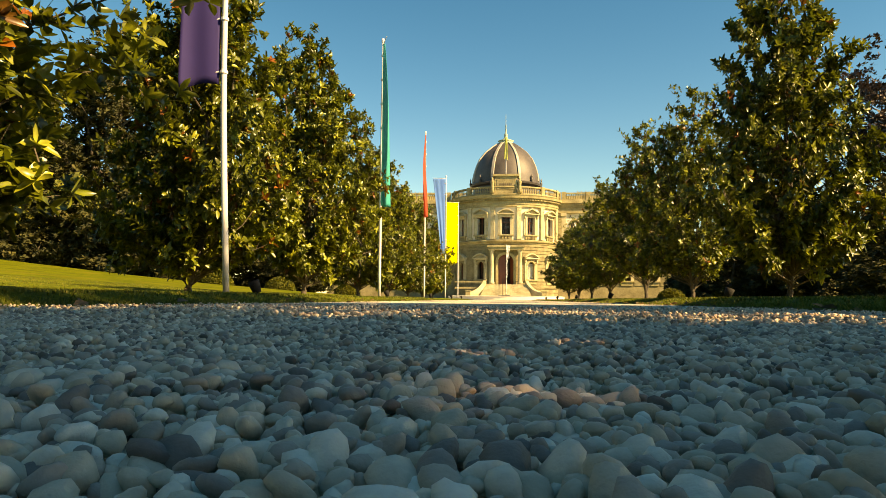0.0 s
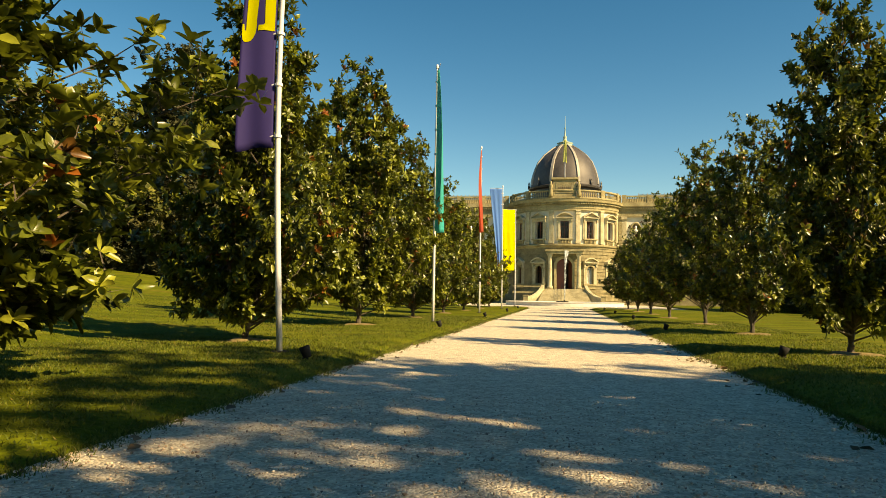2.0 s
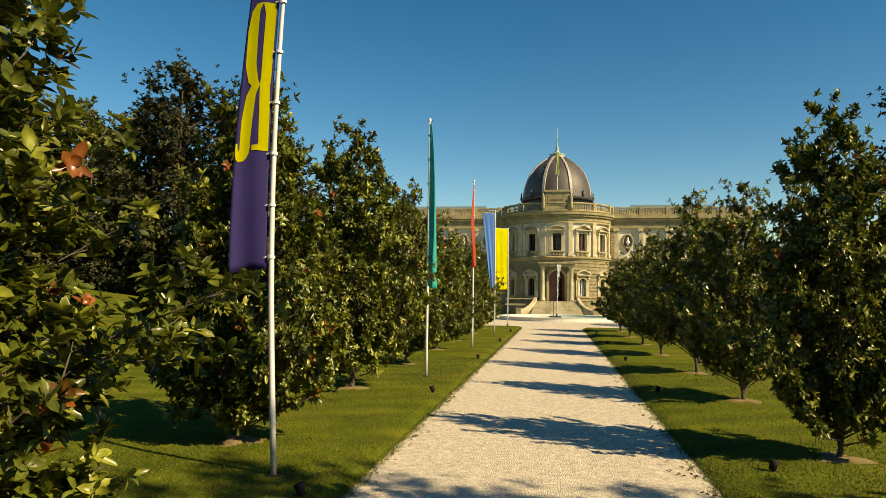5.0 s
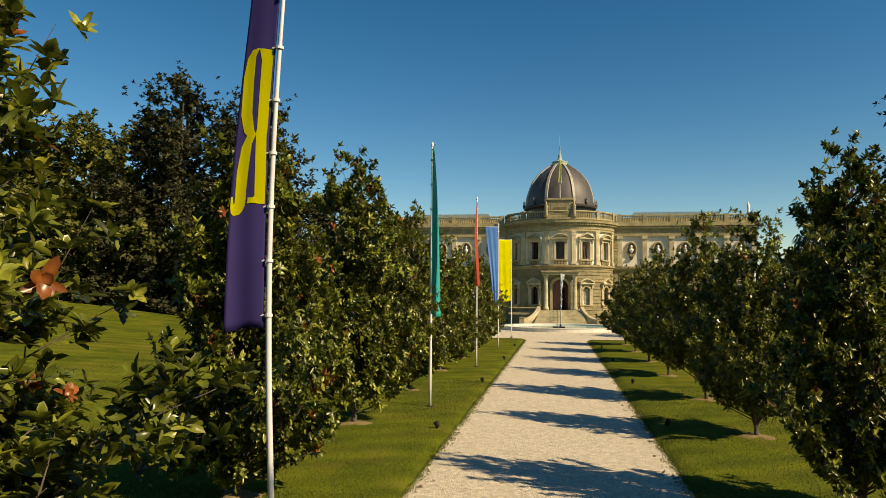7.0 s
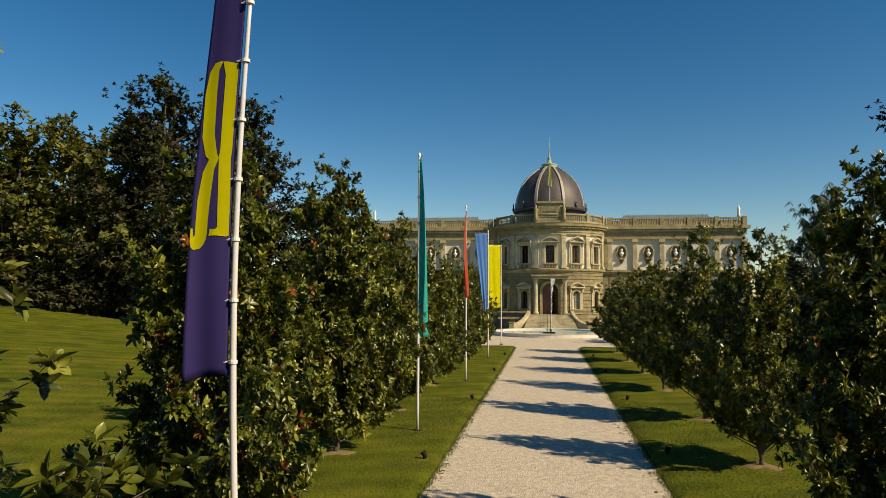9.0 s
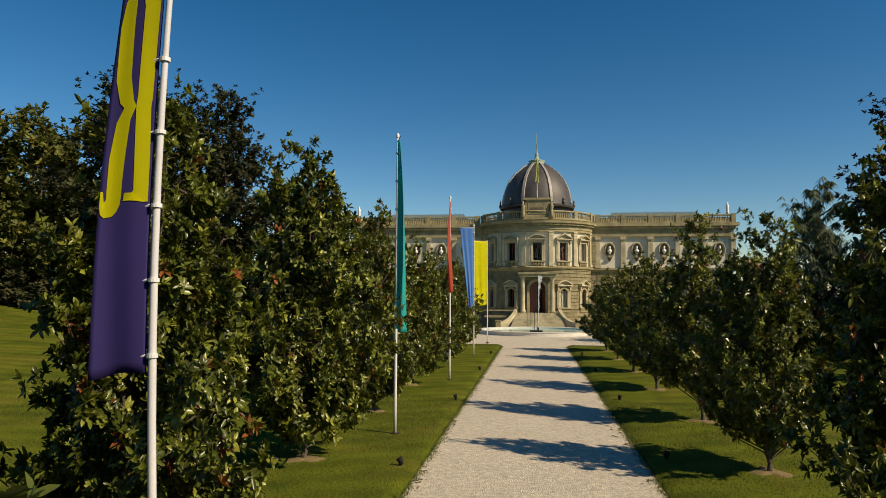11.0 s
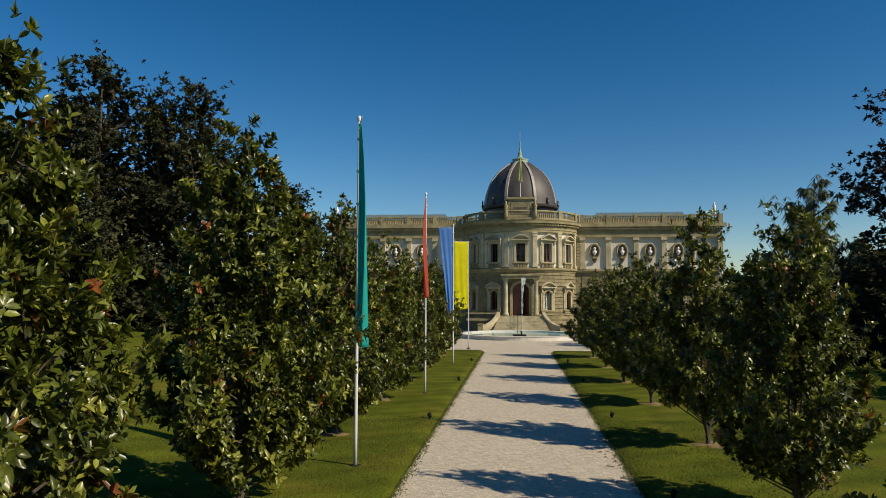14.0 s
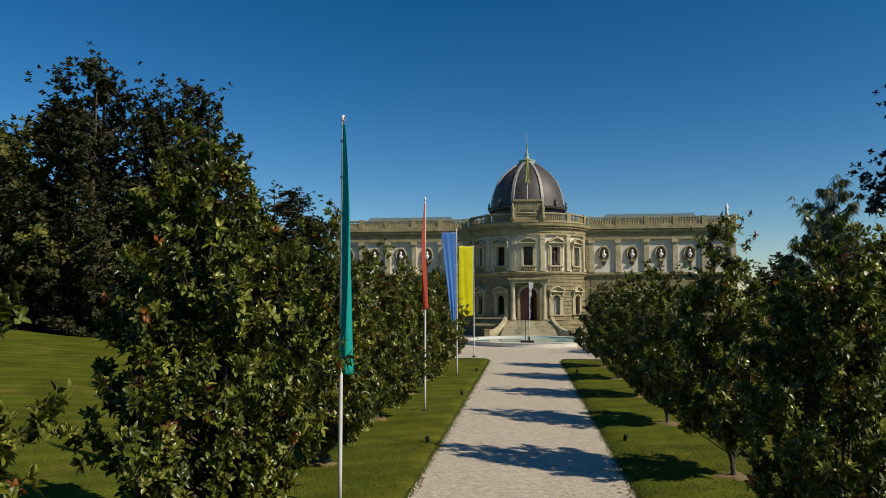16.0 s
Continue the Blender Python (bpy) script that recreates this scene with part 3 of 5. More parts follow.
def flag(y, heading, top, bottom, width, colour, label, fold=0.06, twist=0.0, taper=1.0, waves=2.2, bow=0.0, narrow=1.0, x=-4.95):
    """A tall banner hung from the pole's arm: heading in degrees from +x, folds along its width, narrower or wider at the foot."""
    root = thing("flag", pose(x, y, 0), label, "flag", "flags on the poles")
    nu, nv = 14, 44
    verts = []
    for j in range(nv + 1):
        v = j / nv
        z = top + (bottom - top) * v
        a = radians(heading + twist * v)
        w = width * (1 + (taper - 1) * v) * (narrow + (1 - narrow) * min(1.0, v * 1.5))
        for i in range(nu + 1):
            u = i / nu
            off = fold * math.sin(u * waves * 2 * math.pi + 2.5 * v + y) * (0.25 + v) * u ** 0.5 + 0.05 * math.sin(5 * v + y)* u
            r = 0.07 + w * u
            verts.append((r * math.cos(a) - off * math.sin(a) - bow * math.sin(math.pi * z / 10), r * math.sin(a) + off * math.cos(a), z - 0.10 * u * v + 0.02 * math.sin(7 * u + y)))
    n = nu + 1
    faces = [(j * n + i, j * n + i + 1, j * n + n + i + 1, j * n + n + i) for j in range(nv) for i in range(nu)]
    sheet = part("cloth", mesh_np("cloth", verts, faces, True), colour, root)
    so = sheet.modifiers.new("thick", "SOLIDIFY")
    so.thickness = 0.006
    bm = bmesh.new()
    a = radians(heading)
    tube(bm, [Vector((-0.05 * math.cos(a), -0.05 * math.sin(a), top + 0.03)), Vector((math.cos(a) * (width + 0.12), math.sin(a) * (width + 0.12), top + 0.03))], [0.016, 0.012], 8)
    part("arm", bm, M_POLE, root)
    for j in range(7):
        z = top + (bottom - top) * (j + 0.4) / 6.6
        a = radians(heading + twist * (j + 0.4) / 6.6)
        bm = bmesh.new()
        lathe(bm, [(0.05, z - 0.025), (0.068, z - 0.025), (0.068, z + 0.025), (0.05, z + 0.025)], 12)
        tube(bm, [Vector((0.08 * math.cos(a), 0.08 * math.sin(a), z)), Vector((0.14 * math.cos(a), 0.14 * math.sin(a), z - 0.01))], [0.02, 0.012], 6)
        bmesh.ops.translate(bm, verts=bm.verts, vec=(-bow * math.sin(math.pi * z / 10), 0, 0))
        part("ring", bm, M_CLIP, root)
    return root, verts, nu, nv


M_PURPLE = cloth("purple_cloth", (0.062, 0.046, 0.24))
M_YELLOW = cloth("yellow_cloth", (0.92, 0.88, 0.0))
for k, y in enumerate(POLE_Y):
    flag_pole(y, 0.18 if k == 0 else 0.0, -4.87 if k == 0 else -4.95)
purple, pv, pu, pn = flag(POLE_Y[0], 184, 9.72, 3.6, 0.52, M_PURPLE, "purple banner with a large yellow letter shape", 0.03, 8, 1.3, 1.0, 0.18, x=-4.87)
flag(POLE_Y[1], 288, 9.72, 3.45, 0.85, cloth("teal_cloth", (0.015, 0.56, 0.52)), "limp teal green banner hanging beside its pole", 0.12, 14, 1.0, narrow=0.25)
flag(POLE_Y[2], 275, 9.65, 4.8, 0.8, cloth("red_cloth", (0.58, 0.11, 0.06)), "limp red banner hanging beside its pole", 0.13, 4, 1.15, narrow=0.6)
flag(POLE_Y[3], 195, 9.75, 3.65, 1.0, cloth("blue_cloth", (0.13, 0.36, 0.80)), "pale blue banner hanging from its pole", 0.06, 10, 0.35)
flag(POLE_Y[4], 200, 9.95, 3.65, 1.36, M_YELLOW, "bright yellow banner hanging from its pole", 0.03, -4, 1.0)


def on_cloth(u, v):
    """A point on the purple banner, u from pole to free edge, v from top to foot."""
    n = pu + 1
    fu, fv = min(max(u, 0), 0.999) * pu, min(max(v, 0), 0.999) * pn
    i, j = int(fu), int(fv)
    a, b = fu - i, fv - j
    p = [Vector(pv[(j + dj) * n + i + di]) for dj in (0, 1) for di in (0, 1)]
    q = (p[0] * (1 - a) + p[1] * a) * (1 - b) + (p[2] * (1 - a) + p[3] * a) * b
    across = (p[1] - p[0]).cross(p[2] - p[0]).normalized()
    return q, across


def print_stroke(line, name="letter_stroke"):
    """A flat printed stroke on both faces of the purple banner: rows of v, u start, u end."""
    bm = bmesh.new()
    for side in (-1, 1):
        rows = []
        steps = 10
        for (v0, a0, b0), (v1, a1, b1) in zip(line, line[1:]):
            for k in range(steps + 1):
                f = k / steps
                v, a, b = v0 + (v1 - v0) * f, a0 + (a1 - a0) * f, b0 + (b1 - b0) * f
                row = []
                for m in range(7):
                    q, nrm = on_cloth(a + (b - a) * m / 6, v)
                    row.append(bm.verts.new(q + nrm * (0.0085 if side > 0 else -0.0085)))
                rows.append(row)
        for p, q in zip(rows, rows[1:]):
            for m in range(6):
                bm.faces.new((p[m], p[m + 1], q[m + 1], q[m]))
    part(name, bm, M_YELLOW, purple, "yellow printed letter stroke")


print_stroke([(0.215, 0.06, 0.50), (0.25, 0.06, 0.40), (0.44, 0.08, 0.38), (0.46, 0.10, 0.40), (0.56, 0.06, 0.36), (0.635, 0.06, 0.34), (0.655, 0.06, 0.48)])
print_stroke([(0.213, 0.50, 0.74), (0.235, 0.60, 0.88), (0.29, 0.60, 0.94), (0.40, 0.56, 0.90), (0.45, 0.46, 0.76), (0.462, 0.40, 0.66)])
print_stroke([(0.462, 0.40, 0.66), (0.49, 0.50, 0.80), (0.56, 0.55, 0.88), (0.62, 0.58, 0.88), (0.645, 0.58, 0.88), (0.662, 0.60, 0.98), (0.674, 0.66, 0.96), (0.681, 0.74, 0.90)])
print_stroke([(0.628, 0.94, 0.985), (0.645, 0.92, 0.985), (0.662, 0.88, 0.985)], "letter_hook")
print_stroke([(0.640, 0.30, 0.52), (0.656, 0.10, 0.54)], "letter_serif")

# ---- museum ----
CX, CY, R = 0.1, 112.0, 8.4
museum = thing("museum", pose(0, 0, 0), "pale sandstone museum with a dark ribbed dome", "museum")
M_GLASS = bpy.data.materials.new("window_glass")
M_GLASS.use_nodes = True
gp = M_GLASS.node_tree.nodes["Principled BSDF"]
gp.inputs["Base Color"].default_value = (0.9, 0.95, 0.95, 1)
gp.inputs["Roughness"].default_value, gp.inputs["Transmission Weight"].default_value, gp.inputs["IOR"].default_value = 0.03, 1.0, 1.22
M_ROOM = mat("dim_room", (0.05, 0.04, 0.03), (0.08, 0.065, 0.05), 0.9, 1, 10, 0)
M_WOOD = mat("red_brown_door", (0.13, 0.035, 0.02), (0.20, 0.06, 0.03), 0.5, 2, 30, 0.2, stretch=(6, 6, 0.6))
M_BUST = mat("white_marble", (0.72, 0.71, 0.68), (0.82, 0.81, 0.78), 0.5, 3, 20, 0.05)
# dark tone for painted recess shade, and for lettering bars and festoons
M_DARK_AND_SHADE = mat("dark_stone_and_recess_shade", (0.08, 0.06, 0.04), (0.14, 0.11, 0.075), 0.8, 3, 15, 0.1)


def place(a, r):
    """The pose on the round front at angle a, radius r: local -y looks outwards."""
    return Matrix.Translation((CX + r * math.sin(a), CY - r * math.cos(a), 0)) @ Matrix.Rotation(a, 4, "Z")


def curved_wall(name, r0, r1, z0, z1, holes, material, a_end=radians(80), course=0.0, label=""):
    """A round wall with openings (angle, half width in metres, foot, head), and joints between courses where asked."""
    bm = bmesh.new()
    cuts = [-a_end]
    for a, hw, _, _ in holes:
        cuts += [a - hw / r1, a + hw / r1]
    cuts.append(a_end)

    def block(a0, a1, za, zb):
        seg = max(1, int((a1 - a0) / radians(4)))
        if not course:
            arc_block(bm, r0, r1, za, zb, a0, a1, seg, CX, CY)
            return
        arc_block(bm, r0, r1 - 0.07, za, zb, a0, a1, seg, CX, CY)
        z = z0
        row = 0
        while z < z1 - 0.02:
            lo, hi = max(z + 0.04, za), min(z + course - 0.04, zb)
            if hi - lo > 0.05:
                arc_block(bm, r1 - 0.07, r1 + 0.04, lo, hi, a0, a1, seg, CX, CY)
            z += course
            row += 1
    for i in range(0, len(cuts), 2):
        block(cuts[i], cuts[i + 1], z0, z1)
    for a, hw, za, zb in holes:
        block(a - hw / r1, a + hw / r1, z0, za)
        block(a - hw / r1, a + hw / r1, zb, z1)
    return part(name, bm, material, museum, label)


A1 = radians(26.6)
upper = [(k * A1, 0.65, 9.75, 12.35) for k in (-2, -1, 0, 1, 2)]
lower = [(k * A1, 0.55, 3.0, 5.65) if k else (0, 1.15, 2.19, 6.7) for k in (-2, -1, 0, 1, 2)]
curved_wall("basement_wall", R - 0.7, R + 0.12, -0.1, 2.15, [], M_STONE_RUST, course=0.54)
curved_wall("ground_floor_wall", R - 0.6, R, 2.15, 8.35, lower, M_STONE_RUST, course=0.52)
curved_wall("upper_floor_wall", R - 0.6, R, 8.95, 14.05, upper, M_PLASTER)


def ring(name, prof, material, a_end=radians(84)):
    bm = bmesh.new()
    lathe(bm, prof, 56, -a_end, a_end, CX, CY)
    return part(name, bm, material, museum)


ring("string_course", [(R - 0.3, 8.3), (R + 0.12, 8.3), (R + 0.15, 8.5), (R + 0.38, 8.62), (R + 0.42, 8.80), (R + 0.2, 8.92), (R - 0.3, 8.97)], M_STONE)
ring("entablature", [(R - 0.3, 13.95), (R + 0.34, 13.95), (R + 0.34, 14.25), (R + 0.42, 14.28), (R + 0.42, 14.75), (R - 0.3, 14.76)], M_STONE)
ring("cornice", [(R - 0.3, 14.74), (R + 0.5, 14.78), (R + 0.52, 15.05), (R + 1.0, 15.18), (R + 1.06, 15.48), (R + 1.15, 15.62), (R - 0.4, 15.72)], M_STONE)
bm = bmesh.new()
for k in range(-48, 49):
    a = k * radians(1.7)
    arc_block(bm, R + 0.45, R + 0.8, 14.86, 15.1, a - radians(0.5), a + radians(0.5), 1, CX, CY)
tagged(part("dentil_course", bm, M_STONE, museum), kind="stuff")


bm = lathe(bmesh.new(), [(0.1, 0), (0.1, 0.06), (0.06, 0.12), (0.12, 0.36), (0.065, 0.62), (0.05, 0.84), (0.095, 0.9), (0.095, 1)], 8)
BALUSTER = bpy.data.meshes.new("baluster")
for f in bm.faces:
    f.smooth = True
bm.to_mesh(BALUSTER)
bm.free()


# round balustrade
ring("balustrade_base", [(R + 0.05, 15.66), (R + 0.45, 15.66), (R + 0.45, 15.95), (R + 0.05, 15.95)], M_STONE)
ring("balustrade_rail", [(R + 0.05, 16.80), (R + 0.42, 16.80), (R + 0.46, 16.92), (R + 0.42, 17.02), (R + 0.05, 17.02), (R + 0.05, 16.80)], M_STONE)
for k in range(-40, 41):
    a = k * radians(2.05)
    if abs(a) > radians(12.5):
        ob = part("baluster", BALUSTER, M_STONE, museum)
        ob.matrix_basis = place(a, R + 0.25) @ Matrix.Translation((0, 0, 15.95)) @ Matrix.Diagonal((1, 1, 0.86, 1))
for a in (-66.5, -39.9, 39.9, 66.5, 80, -80):
    bm = bmesh.new()
    arc_block(bm, R - 0.02, R + 0.5, 15.66, 17.1, radians(a - 2.4), radians(a + 2.4), 2, CX, CY)
    part("pier", bm, M_STONE, museum)

# pilasters of the round front
for deg in (-66.5, -39.9, -13.3, 13.3, 39.9, 66.5):
    bm = bmesh.new()
    a = radians(deg)
    w = 0.30 / R
    for r1, z0, z1, f in ((0.42, 8.96, 9.35, 1.3), (0.32, 9.35, 13.3, 1.0), (0.37, 13.3, 13.42, 1.15), (0.35, 13.42, 13.78, 1.1), (0.42, 13.78, 13.95, 1.3)):
        arc_block(bm, R - 0.05, R + r1, z0, z1, a - w * f, a + w * f, 2, CX, CY)
    part("pilaster", bm, M_STONE_PALE, museum)


def window(m, w, z0, z1, arched, hood, parent, bust=False, light=False):
    """A window with its stone surround, sill, hood, bars and pane; local -y looks out, the wall's face is y = 0."""
    root = part("window", mesh_np("window", [(0, 0, 0), (0.001, 0, 0), (0, 0.001, 0)], [(0, 1, 2)]), M_STONE, parent)
    root.matrix_basis = m
    bm = bmesh.new()
    sw = 0.30
    for s in (-1, 1):
        x0, x1 = sorted((s * w, s * (w + sw)))
        box(bm, x0, x1, -0.16, 0.25, z0 - 0.05, z1 + (0.0 if arched else 0.22))
        x0, x1 = sorted((s * (w + sw), s * (w + sw + 0.22)))
        box(bm, x0, x1, -0.10, 0.05, z0 - 0.05, z1 + 0.25)
    if not arched:
        box(bm, -w, w, -0.16, 0.25, z1, z1 + 0.22)
    part("surround", bm, M_STONE_PALE, root)
    bm = bmesh.new()
    box(bm, -w - sw - 0.25, w + sw + 0.25, -0.3, 0.2, z0 - 0.22, z0 - 0.05)
    box(bm, -w - sw, w + sw, -0.14, 0.1, z0 - 0.75, z0 - 0.22)
    part("sill", bm, M_STONE, root)
    if not arched:
        # flat dark sheet; its colour paints the shade between the balusters
        part("apron_recess", box(bmesh.new(), -w, w, -0.155, -0.14, z0 - 0.68, z0 - 0.26), M_DARK_AND_SHADE, root)
        for k in range(6):
            ob = part("baluster", BALUSTER, M_STONE, root)
            ob.matrix_basis = Matrix.Translation((w * (-0.84 + 0.336 * k), -0.19, z0 - 0.70)) @ Matrix.Diagonal((0.7, 0.7, 0.46, 1))
    if arched:
        bm = bmesh.new()
        n = 12
        zc = z1 - w
        rows = []
        for k in range(n + 1):
            a = math.pi * k / n
            c, s = math.cos(a), math.sin(a)
            # the head of the opening: stone between the arch and its square frame
            ox, oz = max(-1, min(1, c * 1.5)) * w, zc + min(1, s * 1.5) * w
            rows.append([bm.verts.new(p) for p in ((c * w * 0.995, -0.14, zc + s * w * 0.995), (ox, -0.14, oz), (ox, 0.3, oz), (c * w * 0.995, 0.3, zc + s * w * 0.995))])
        for p, q in zip(rows, rows[1:]):
            for j in range(4):
                if (p[j].co - q[j].co).length + (p[(j + 1) % 4].co - q[(j + 1) % 4].co).length > 1e-5:
                    bm.faces.new((p[j], q[j], q[(j + 1) % 4], p[(j + 1) % 4]))
        part("arch_spandrel", bm, M_STONE, root)
        bm = bmesh.new()
        rows = []
        for k in range(n + 1):
            a = math.pi * k / n
            c, s = math.cos(a), math.sin(a)
            rows.append([bm.verts.new((c * r, y, zc + s * r)) for r, y in ((w * 0.99, -0.13), (w * 0.99, -0.22), (w + 0.22, -0.22), (w + 0.22, -0.13))])
        for p, q in zip(rows, rows[1:]):
            for j in range(3):
                bm.faces.new((p[j], q[j], q[j + 1], p[j + 1]))
        part("arch", bm, M_STONE, root)
    # hood
    hz, hw = z1 + 0.42, w + sw + 0.32
    bm = bmesh.new()
    box(bm, -hw + 0.1, hw - 0.1, -0.2, 0.05, hz - 0.2, hz)
    box(bm, -hw, hw, -0.55, 0.05, hz, hz + 0.13)
    for s in (-1, 1):
        box(bm, s * (hw - 0.2) - 0.11, s * (hw - 0.2) + 0.11, -0.32, 0.05, hz - 0.55, hz)
    top = []
    n = 10 if hood == "round" else 2
    rise = 0.55 if hood == "round" else 0.68
    for k in range(n + 1):
        x = -hw + 2 * hw * k / n
        z = hz + 0.13 + (rise * math.sin(math.pi * k / n) if hood == "round" else rise * (1 - abs(x) / hw))
        top.append((x, z))
    rows = [[bm.verts.new((x, y, zz)) for y, zz in ((0.05, z), (-0.55, z), (-0.55, z + 0.15), (0.05, z + 0.17))] for x, z in top]
    for p, q in zip(rows, rows[1:]):
        for j in range(3):
            bm.faces.new((p[j], q[j], q[j + 1], p[j + 1]))
    for e in (rows[0], rows[-1]):
        bm.faces.new(e)
    back = [bm.verts.new((x, -0.14, z)) for x, z in [(-hw, hz + 0.1)] + top + [(hw, hz + 0.1)]]
    bm.faces.new(back)
    part("hood", bm, M_STONE_PALE, root)
    # bars and pane
    bm = bmesh.new()
    f = 0.07
    box(bm, -w, -w + f, 0.32, 0.40, z0, z1)
    box(bm, w - f, w, 0.32, 0.40, z0, z1)
    box(bm, -w + f, w - f, 0.32, 0.40, z0, z0 + f)
    box(bm, -w + f, w - f, 0.32, 0.40, z1 - f, z1)
    box(bm, -0.04, 0.04, 0.32, 0.40, z0 + f, z1 - f)
    box(bm, -w + f, -0.04, 0.33, 0.39, z0 + (z1 - z0) * 0.68, z0 + (z1 - z0) * 0.68 + 0.06)
    box(bm, 0.04, w - f, 0.33, 0.39, z0 + (z1 - z0) * 0.68, z0 + (z1 - z0) * 0.68 + 0.06)
    part("window_frame", bm, M_WOOD if not light else M_PLASTER, root)
    bm = bmesh.new()
    box(bm, -w + 0.02, w - 0.02, 0.355, 0.365, z0 + 0.02, z1 - 0.02)
    pane = part("pane", bm, M_GLASS, root)
    pane.visible_shadow = False
    if light:
        for s in (-1, 1):
            bm = bmesh.new()
            x0, x1 = sorted((s * 0.12, s * (w - 0.02)))
            n = 8
            for k in range(n):
                xa, xb = x0 + (x1 - x0) * k / n, x0 + (x1 - x0) * (k + 1) / n
                box(bm, xa, xb, 0.46 + 0.02 * (k % 2), 0.475 + 0.02 * (k % 2), z0 + 0.05, z1 - 0.3)
            part("blind", bm, M_BUST, root, "white window blind")
    return root


for k in (-2, -1, 0, 1, 2):
    window(place(k * A1, R), 0.65, 9.75, 12.35, False, "round" if k % 2 == 0 else "point", museum)
    if k:
        window(place(k * A1, R), 0.55, 3.0, 5.65, True, "round" if k % 2 else "point", museum, light=k == 1)

# the rooms behind the openings
bm = bmesh.new()
for z in (2.1, 8.6, 14.2):
    lathe(bm, [(0, z), (R - 0.55, z), (R - 0.55, z + 0.1), (0, z + 0.1)], 32, -radians(84), radians(84), CX, CY)
arc_block(bm, R - 2.7, R - 2.6, -0.1, 14.2, -radians(84), radians(84), 30, CX, CY)
part("inner_wall", bm, M_ROOM, museum)

# portal
portal = part("portal", mesh_np("portal", [(0, 0, 0), (0.001, 0, 0), (0, 0.001, 0)], [(0, 1, 2)]), M_STONE, museum)
portal.matrix_basis = place(0, R)
for s in (-1, 1):
    bm = bmesh.new()
    lathe(bm, [(0, 2.2), (0.42, 2.2), (0.42, 2.5), (0.36, 2.6), (0.31, 2.75), (0.31, 4.4), (0.27, 6.85), (0.33, 6.95), (0.33, 7.05), (0.42, 7.2), (0.42, 7.35), (0, 7.35)], 16, 0, 2 * math.pi, s * 2.1, -0.75)
    part("column", bm, M_STONE_PALE, portal, smooth=True)
    bm = bmesh.new()
    box(bm, s * 2.1 - 0.5, s * 2.1 + 0.5, -1.25, 0.0, 2.16, 2.21)
    part("column_plinth", bm, M_STONE, portal)
    bm = bmesh.new()
    box(bm, min(s * 1.15, s * 1.5), max(s * 1.15, s * 1.5), -0.22, 0.3, 2.19, 5.6)
    part("jamb", bm, M_STONE, portal)
bm = bmesh.new()
box(bm, -2.65, 2.65, -1.28, 0.15, 7.35, 7.75)
box(bm, -2.8, 2.8, -1.45, 0.15, 7.75, 7.98)
part("lintel", bm, M_STONE, portal)
bm = bmesh.new()
n = 20
rows = []
for k in range(n + 1):
    a = math.pi * k / n
    rows.append([bm.verts.new((math.cos(a) * r, y, 5.55 + math.sin(a) * r)) for r, y in ((1.15, 0.3), (1.15, -0.24), (1.55, -0.24), (1.55, 0.05))])
for p, q in zip(rows, rows[1:]):
    for j in range(3):
        bm.faces.new((p[j], q[j], q[j + 1], p[j + 1]))
part("arch", bm, M_STONE, portal)
bm = bmesh.new()
rows = []
for k in range(n + 1):
    a = math.pi * k / n
    c, s = math.cos(a), math.sin(a)
    rows.append([bm.verts.new(p) for p in ((c * 1.16, 0.02, 5.55 + s * 1.16), (max(-1, min(1, c * 1.5)) * 1.16, 0.02, 5.55 + min(1, s * 1.5) * 1.16))])
for p, q in zip(rows, rows[1:]):
    bm.faces.new((p[0], q[0], q[1], p[1]))
part("spandrel", bm, M_STONE, portal)
for s in (-1, 1):
    m = Matrix.Translation((s * 1.12, 0.4, 0)) @ Matrix.Rotation(-s * radians(8 if s < 0 else 62), 4, "Z")
    b2 = bmesh.new()
    x0, x1 = sorted((0, -s * 1.1))
    box(b2, x0, x1, 0, 0.08, 2.2, 6.6)
    for pz in (2.5, 3.6, 4.7):
        box(b2, x0 + 0.18, x1 - 0.18, -0.03, 0.0, pz, pz + 0.85)
    b2.transform(m)
    part("door_leaf", b2, M_WOOD, portal, "red-brown panelled wooden door leaf")

